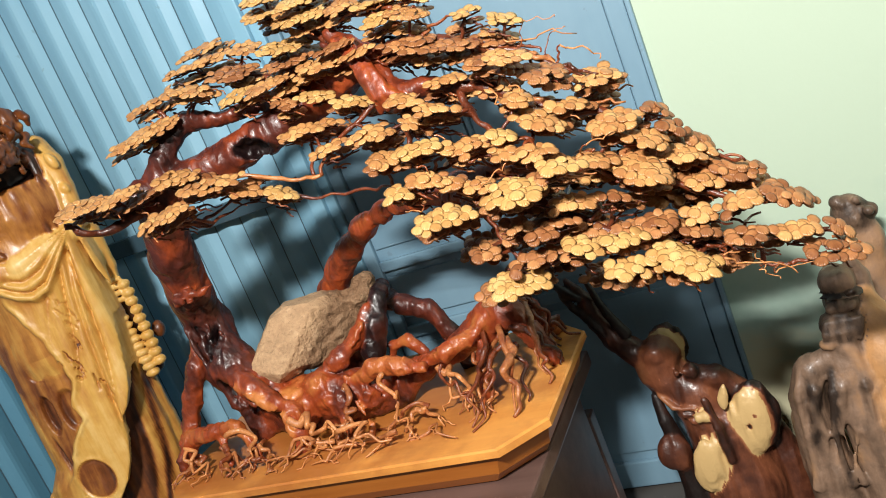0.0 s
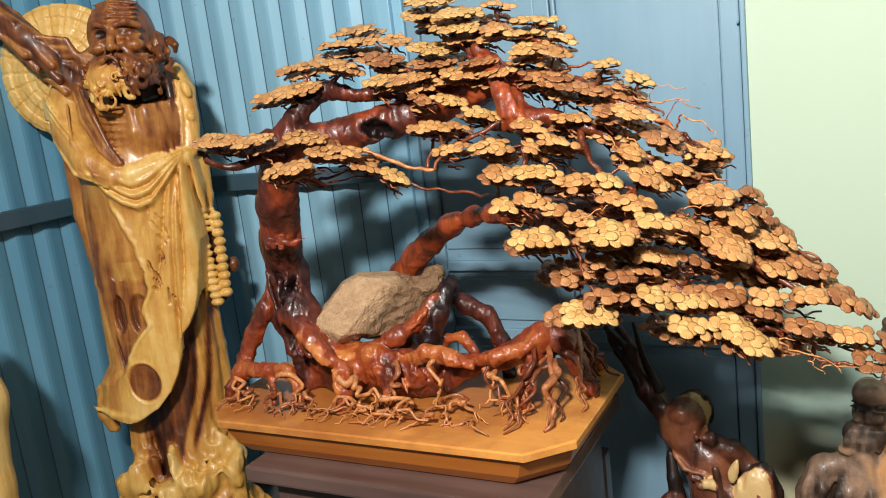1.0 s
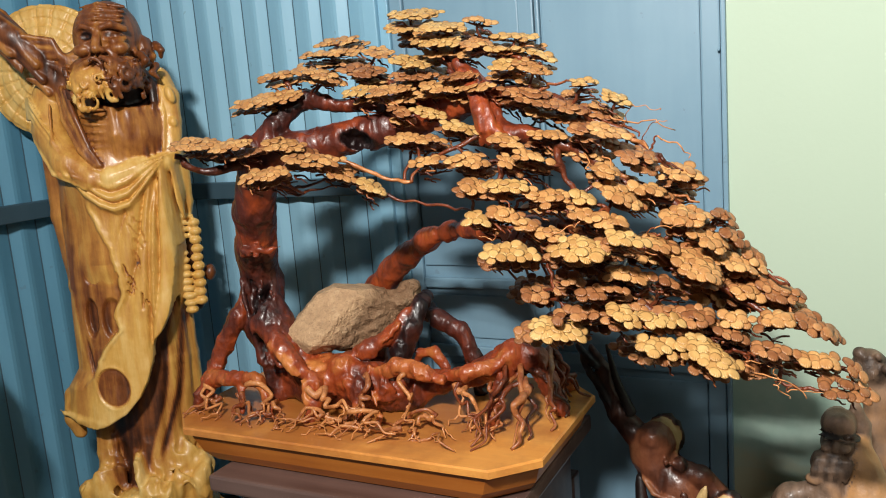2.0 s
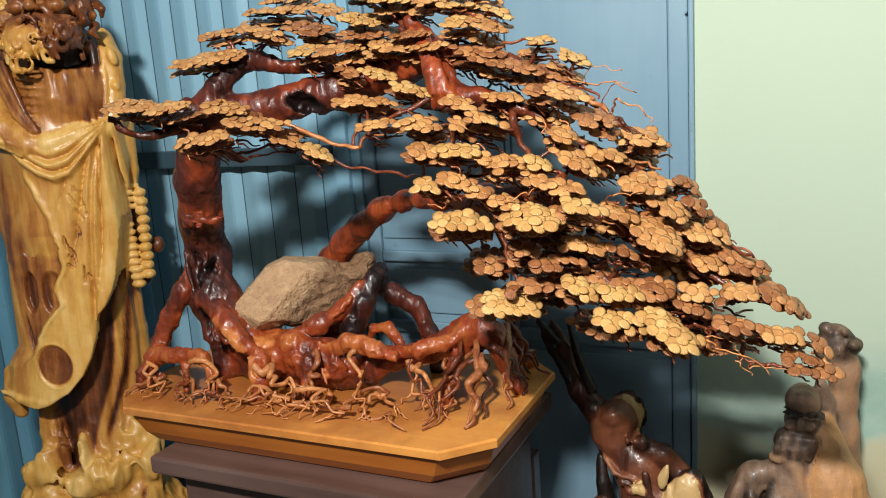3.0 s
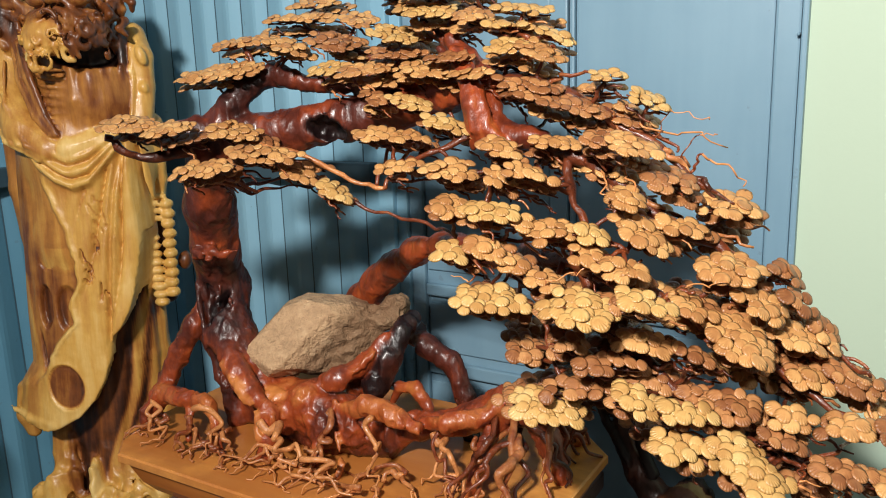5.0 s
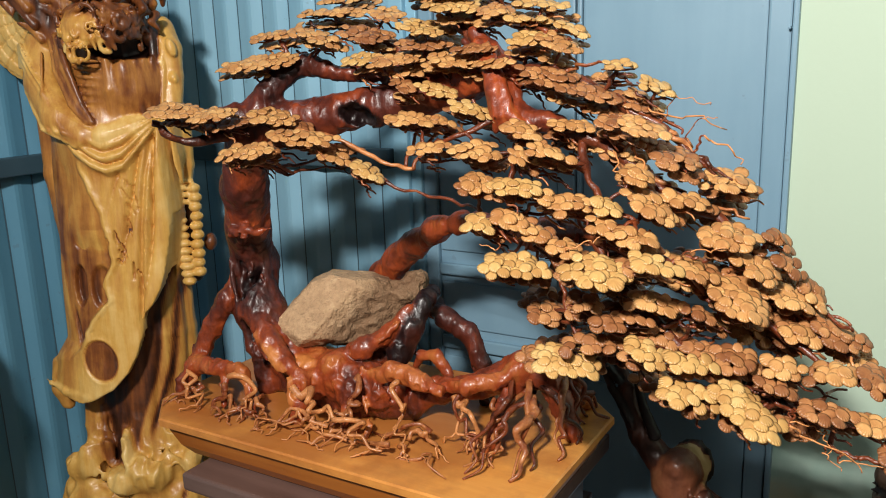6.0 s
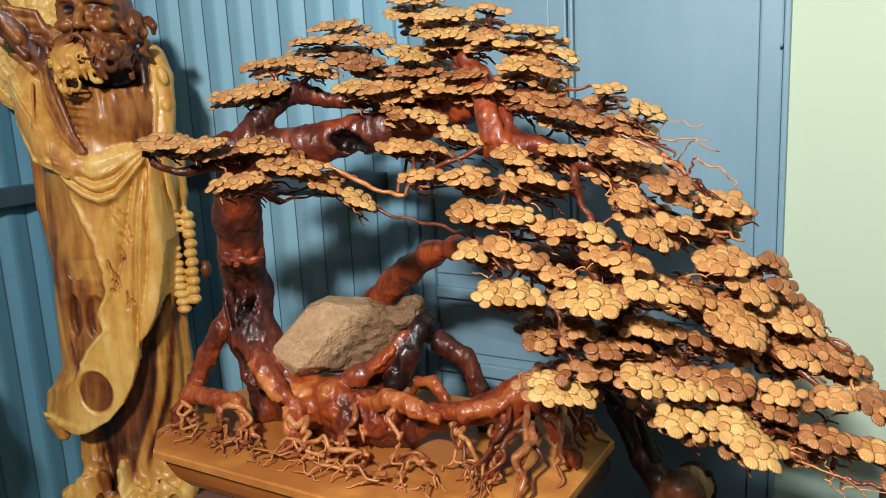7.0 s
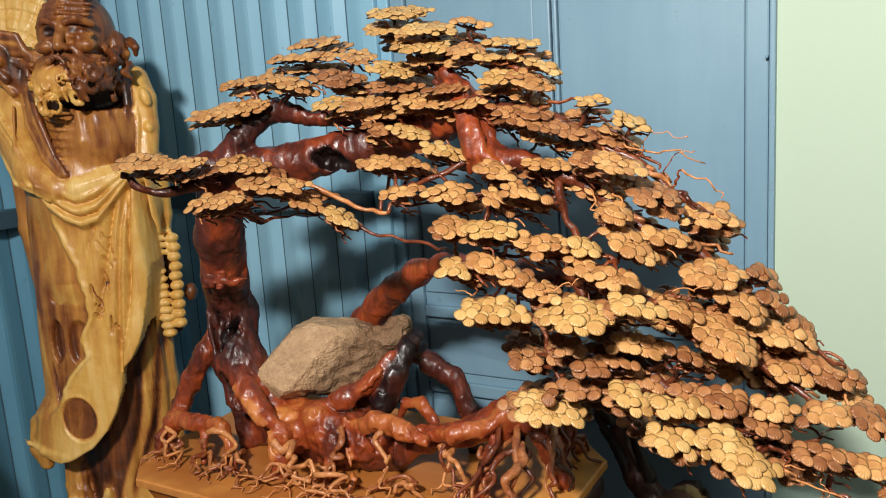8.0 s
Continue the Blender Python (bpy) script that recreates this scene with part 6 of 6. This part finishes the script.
    for i in range(16):
        b = i * 2.4
        rows = []
        for j in range(7):
            t = j / 6
            r = 0.050 * (1 - 0.2 * t)
            rows.append((-0.13 - 0.42 * t + r * math.cos(b + t * 3.0) * 0.8, 0.13 + 0.045 * math.sin(b * 1.3 + t * 2.0) + 0.02, 1.75 + 0.48 * t + r * math.cos(b + t * 3.0 + 1.0) + g.uniform(-0.008, 0.008), g.uniform(0.008, 0.017)))
        k.limb(rows[g.randrange(2):5 + g.randrange(3)], 0.006, g.uniform(0.22, 0.72))
    for i in range(5):
        k.limb([(-0.22, 0.15 + 0.008 * i, 1.86 + 0.018 * i, 0.014), (-0.12, 0.16, 1.845 + 0.016 * i, 0.012), (-0.03, 0.15, 1.84 - 0.03 * i, 0.012), (-0.06, 0.16, 1.74 - 0.01 * i, 0.013)], 0.006, (0.5, 0.36, 0.62, 0.3, 0.5)[i])
    for i in range(9):
        o2 = 0.022 * (i % 3 - 1)
        t = i / 9
        k.limb([(-0.15 - 0.30 * t + o2, 0.175 + g.uniform(-0.01, 0.02), 1.78 + 0.33 * t + o2, 0.018), (-0.23 - 0.30 * t + o2, 0.185, 1.88 + 0.30 * t + o2 + g.uniform(-0.02, 0.02), 0.012)], 0.006, g.uniform(0.15, 0.60))
    k.limb([(-0.02, 0.12, 1.86, 0.03), (-0.08, 0.13, 1.82, 0.035), (-0.12, 0.12, 1.72, 0.04)], 0.012, 0.3)
    k.egg((-0.23, 0.13, 1.79), (0.05, 0.05, 0.035), 0.008, 0.05, cut=True)
    k.roughen(0.09, 0.004, 11, (1, 1, 0.35))
    k.roughen(0.030, 0.0018, 12, (1, 1, 0.25), ridge=True)
    k.roughen(0.10, 0.020, 13, (1, 1, 0.5), ridge=True, below=0.30)
    k.roughen(0.04, 0.010, 14, (1, 1, 0.6), ridge=True, below=0.30)
    k.d = k.d[:, ::-1, :].copy()
    k.tone = k.tone[:, ::-1, :].copy()
    k.lo[1] = -k.ax[1][-1]
    o = Vector((-2.240, 1.800, 0.300))
    m = Matrix(((0.891, -0.454, 0, o.x), (0.454, 0.891, 0, o.y), (0, 0, 1, 0.3), (0, 0, 0, 1)))
    tagged(k.skin("statue", CARVED, place=m, shrink=0.8), "tall carved yellow and brown wooden robed statue with beads", "statue")


robed_statue()


# ---------------------------------------------------------------- carvings by the door and the green wall
def root_carving():
    k = Carving((-0.760, 1.860, -0.000), (-0.160, 2.176, 0.876), 0.0055)
    # the forked claw of root
    k.limb([at((-0.690, 2.040, 0.800), 0.008), at((-0.672, 2.035, 0.770), 0.016), at((-0.655, 2.030, 0.737), 0.022), at((-0.643, 2.030, 0.671), 0.027), at((-0.612, 2.030, 0.606), 0.032), at((-0.560, 2.030, 0.550), 0.040)], 0.008, 0.24)
    k.limb([at((-0.637, 2.015, 0.818), 0.005), at((-0.623, 2.010, 0.756), 0.010), at((-0.602, 2.005, 0.692), 0.012), at((-0.571, 2.005, 0.627), 0.016)], 0.003, 0.02)
    k.limb([at((-0.728, 2.030, 0.806), 0.005), at((-0.700, 2.020, 0.776), 0.010), at((-0.668, 2.010, 0.752), 0.010)], 0.004, 0.03)
    k.limb([at((-0.712, 2.020, 0.770), 0.005), at((-0.690, 2.010, 0.735), 0.009), at((-0.660, 2.005, 0.690), 0.010), at((-0.630, 2.000, 0.640), 0.009)], 0.004, 0.10)
    # the rounded head with a pale crescent of sapwood and bark behind it
    k.egg((-0.498, 2.056, 0.537), (0.064, 0.026, 0.083), 0.003, 0.02, lean=-25)
    k.egg((-0.504, 2.040, 0.532), (0.062, 0.030, 0.080), 0.002, 1.05, lean=-25)
    k.egg((-0.518, 2.022, 0.522), (0.062, 0.056, 0.078), 0.003, 0.52, lean=-22)
    k.egg((-0.512, 1.990, 0.560), (0.040, 0.030, 0.028), 0.012, 0.56)
    k.egg((-0.436, 1.985, 0.494), (0.022, 0.020, 0.022), 0.006, 0.16)
    k.egg((-0.470, 1.972, 0.500), (0.020, 0.014, 0.014), 0.008, 0.40)
    # shoulders and the folds that run down from them
    k.limb([at((-0.505, 2.025, 0.460), 0.056), at((-0.450, 2.035, 0.400), 0.072), at((-0.405, 2.040, 0.280), 0.098), at((-0.400, 2.040, 0.120), 0.115), at((-0.405, 2.040, -0.036), 0.13)], 0.02, 0.40)
    k.limb([at((-0.440, 2.010, 0.470), 0.026), at((-0.385, 2.005, 0.455), 0.028), at((-0.335, 2.020, 0.395), 0.028), at((-0.300, 2.045, 0.310), 0.030), at((-0.280, 2.060, 0.160), 0.045), at((-0.270, 2.060, -0.020), 0.055)], 0.010, 0.30)
    for i in range(4):
        o = 0.020 * i
        k.limb([at((-0.540 + o, 1.985 - 0.2 * o, 0.440 - o), 0.006), at((-0.505 + o, 1.962, 0.405 - 1.2 * o), 0.009), at((-0.450 + o, 1.955, 0.395 - 1.0 * o), 0.006)], 0.005, (0.60, 0.34, 0.56, 0.30)[i])
    k.limb([at((-0.552, 2.000, 0.430), 0.012), at((-0.545, 1.985, 0.360), 0.018), at((-0.535, 1.985, 0.290), 0.022), at((-0.525, 1.990, 0.080), 0.045), at((-0.520, 1.990, -0.020), 0.055)], 0.006, 0.04)
    k.egg((-0.545, 1.965, 0.265), (0.045, 0.034, 0.055), 0.006, 0.34)
    k.limb([at((-0.420, 1.950, 0.420), 0.010), at((-0.405, 1.940, 0.340), 0.014), at((-0.400, 1.938, 0.240), 0.014)], 0.006, 0.22)
    # sawn yellow patches, the largest with a rim of bark and two knots
    k.egg((-0.312, 1.985, 0.322), (0.066, 0.034, 0.102), 0.006, 0.02, lean=-12)
    k.egg((-0.330, 1.966, 0.318), (0.056, 0.024, 0.092), 0.004, 1.05, lean=-12)
    k.egg((-0.372, 1.950, 0.420), (0.014, 0.014, 0.040), 0.002, 1.05, lean=-14)
    k.egg((-0.436, 1.944, 0.374), (0.024, 0.014, 0.017), 0.002, 1.05)
    k.egg((-0.452, 1.944, 0.225), (0.050, 0.020, 0.085), 0.002, 1.05, lean=-18)
    for x, z, r in ((-0.312, 0.352, 0.007), (-0.332, 0.322, 0.006)):
        k.egg((x, 1.942, z), (r, 0.008, r * 1.3), 0.002, 0.05, cut=True)
    k.roughen(0.06, 0.005, 15, (1, 1, 0.4))
    k.roughen(0.022, 0.0028, 16, (1, 1, 0.35), ridge=True)
    tagged(k.skin("root_carving", DARK_CARVED, place=Matrix.Translation((0.012, 0.0, -0.002))), "dark red root carving with pale yellow cut patches", "wood carving")


def seated_figure():
    k = Carving((-0.288, 1.728, -0.000), (0.288, 2.128, 0.796), 0.0052)
    # smooth drape down the back, paler than the rest
    k.limb([at((-0.002, 1.925, 0.630), 0.030), at((0.008, 1.915, 0.575), 0.046), at((0.022, 1.905, 0.500), 0.068), at((0.034, 1.915, 0.340), 0.098), at((0.038, 1.944, 0.140), 0.115), at((0.032, 1.944, -0.036), 0.15)], 0.02, 0.90)
    # cap, brow band, face and beard
    k.egg((-0.043, 1.915, 0.690), (0.042, 0.044, 0.042), 0.003, 0.46)
    k.egg((-0.044, 1.910, 0.667), (0.042, 0.044, 0.005), 0.002, 0.08)
    k.limb([at((-0.006, 1.935, 0.725), 0.016), at((0.006, 1.940, 0.680), 0.022), at((0.006, 1.940, 0.620), 0.026)], 0.006, 0.34)
    k.egg((-0.046, 1.906, 0.640), (0.039, 0.041, 0.040), 0.003, 0.30)
    k.egg((-0.050, 1.862, 0.646), (0.008, 0.013, 0.014), 0.003, 0.48)
    for s in (-1, 1):
        k.egg((-0.049 + s * 0.018, 1.872, 0.660), (0.012, 0.010, 0.005), 0.002, 0.10, cut=True)
        k.egg((-0.049 + s * 0.020, 1.872, 0.640), (0.013, 0.012, 0.011), 0.003, 0.46)
    k.egg((-0.052, 1.870, 0.622), (0.018, 0.010, 0.004), 0.002, 0.08, cut=True)
    k.egg((-0.060, 1.888, 0.594), (0.044, 0.040, 0.038), 0.006, 0.20)
    for i in range(7):
        x = -0.095 + 0.012 * i
        k.limb([at((x + 0.006, 1.858, 0.612), 0.006), at((x, 1.850, 0.588), 0.007), at((x - 0.004, 1.856, 0.560), 0.004)], 0.002, (0.10, 0.30, 0.16, 0.34, 0.12, 0.26, 0.18)[i])
    k.egg((-0.094, 1.862, 0.560), (0.018, 0.016, 0.012), 0.004, 0.50)
    k.egg((-0.060, 1.895, 0.530), (0.050, 0.045, 0.050), 0.010, 0.22)
    # the folded cloth over the arm and knee; dark-toned folds stand for shaded grooves
    k.limb([at((-0.090, 1.885, 0.520), 0.028), at((-0.150, 1.885, 0.490), 0.036), at((-0.178, 1.885, 0.420), 0.042), at((-0.172, 1.885, 0.220), 0.058), at((-0.150, 1.895, -0.036), 0.09)], 0.010, 0.32)
    k.limb([at((-0.070, 1.880, 0.500), 0.036), at((-0.068, 1.880, 0.380), 0.048), at((-0.050, 1.885, 0.200), 0.060), at((-0.040, 1.888, -0.020), 0.08)], 0.008, 0.38)
    for i in range(9):
        x, j = -0.205 + 0.022 * i + 0.012 * math.sin(i * 2.3), math.sin(i * 4.1)
        k.limb([at((x + 0.030 + 0.02 * j, 1.856, 0.500 - 0.02 * abs(j)), 0.004), at((x + 0.012 - 0.012 * j, 1.842, 0.440 - 0.02 * j), 0.008), at((x + 0.004 + 0.016 * j, 1.838, 0.340), 0.007), at((x - 0.004 - 0.02 * j, 1.836, 0.200), 0.010)], 0.007, (0.46, 0.14, 0.40, 0.05, 0.36, 0.44, 0.08, 0.42, 0.60)[i])
    k.limb([at((-0.060, 1.860, 0.545), 0.012), at((-0.030, 1.858, 0.470), 0.016), at((-0.010, 1.868, 0.380), 0.022), at((0.000, 1.868, 0.220), 0.026)], 0.006, 0.62)
    k.roughen(0.06, 0.004, 18, (1, 1, 0.4))
    k.roughen(0.030, 0.0065, 19, (1, 1, 0.22), ridge=True, below=0.56)
    k.roughen(0.026, 0.0026, 21, (1, 1, 0.25), ridge=True)
    tagged(k.skin("driftwood_figure", DRIFT, place=Matrix.Translation((0.018, 0.0, -0.004))), "weathered brown driftwood carving of a seated figure", "wood carving")


def burl():
    k = Carving((-0.064, 1.968, -0.000), (0.240, 2.192, 0.892), 0.0055)
    k.egg((0.045, 2.078, 0.780), (0.042, 0.040, 0.044), 0.012, 0.18)
    g = random.Random(5)
    for i in range(16):
        c = Vector((0.045, 2.058, 0.790)) + Vector((g.uniform(-0.042, 0.042), g.uniform(-0.02, 0.02), g.uniform(-0.03, 0.032)))
        r = g.uniform(0.009, 0.017)
        k.egg(tuple(c), (r, r, r), 0.005, g.uniform(0.12, 0.42))
    k.limb([at((0.048, 2.088, 0.764), 0.034), at((0.066, 2.088, 0.700), 0.034), at((0.060, 2.096, 0.620), 0.034), at((0.050, 2.096, 0.540), 0.05), at((0.056, 2.096, 0.300), 0.08), at((0.056, 2.096, -0.036), 0.09)], 0.03, 0.62)
    k.roughen(0.04, 0.008, 23, (1, 1, 0.4))
    tagged(k.skin("burl_carving", DRIFT), "grey-brown burl carving with a knobbly top", "wood carving")


def yellow_log():
    k = Carving((-2.360, 0.840, -0.000), (-2.016, 1.200, 1.260), 0.010)
    k.limb([at((-2.184, 1.008, 1.164), 0.03), at((-2.184, 1.016, 1.020), 0.07), at((-2.176, 1.016, 0.860), 0.095), at((-2.184, 1.008, 0.620), 0.08), at((-2.184, 1.008, -0.036), 0.09)], 0.03, 0.95)
    k.roughen(0.06, 0.008, 29, (1, 1, 0.4))
    tagged(k.skin("yellow_carving", CARVED), "smooth yellow wooden carving standing by the wall", "wood carving")


root_carving()
seated_figure()
burl()
yellow_log()
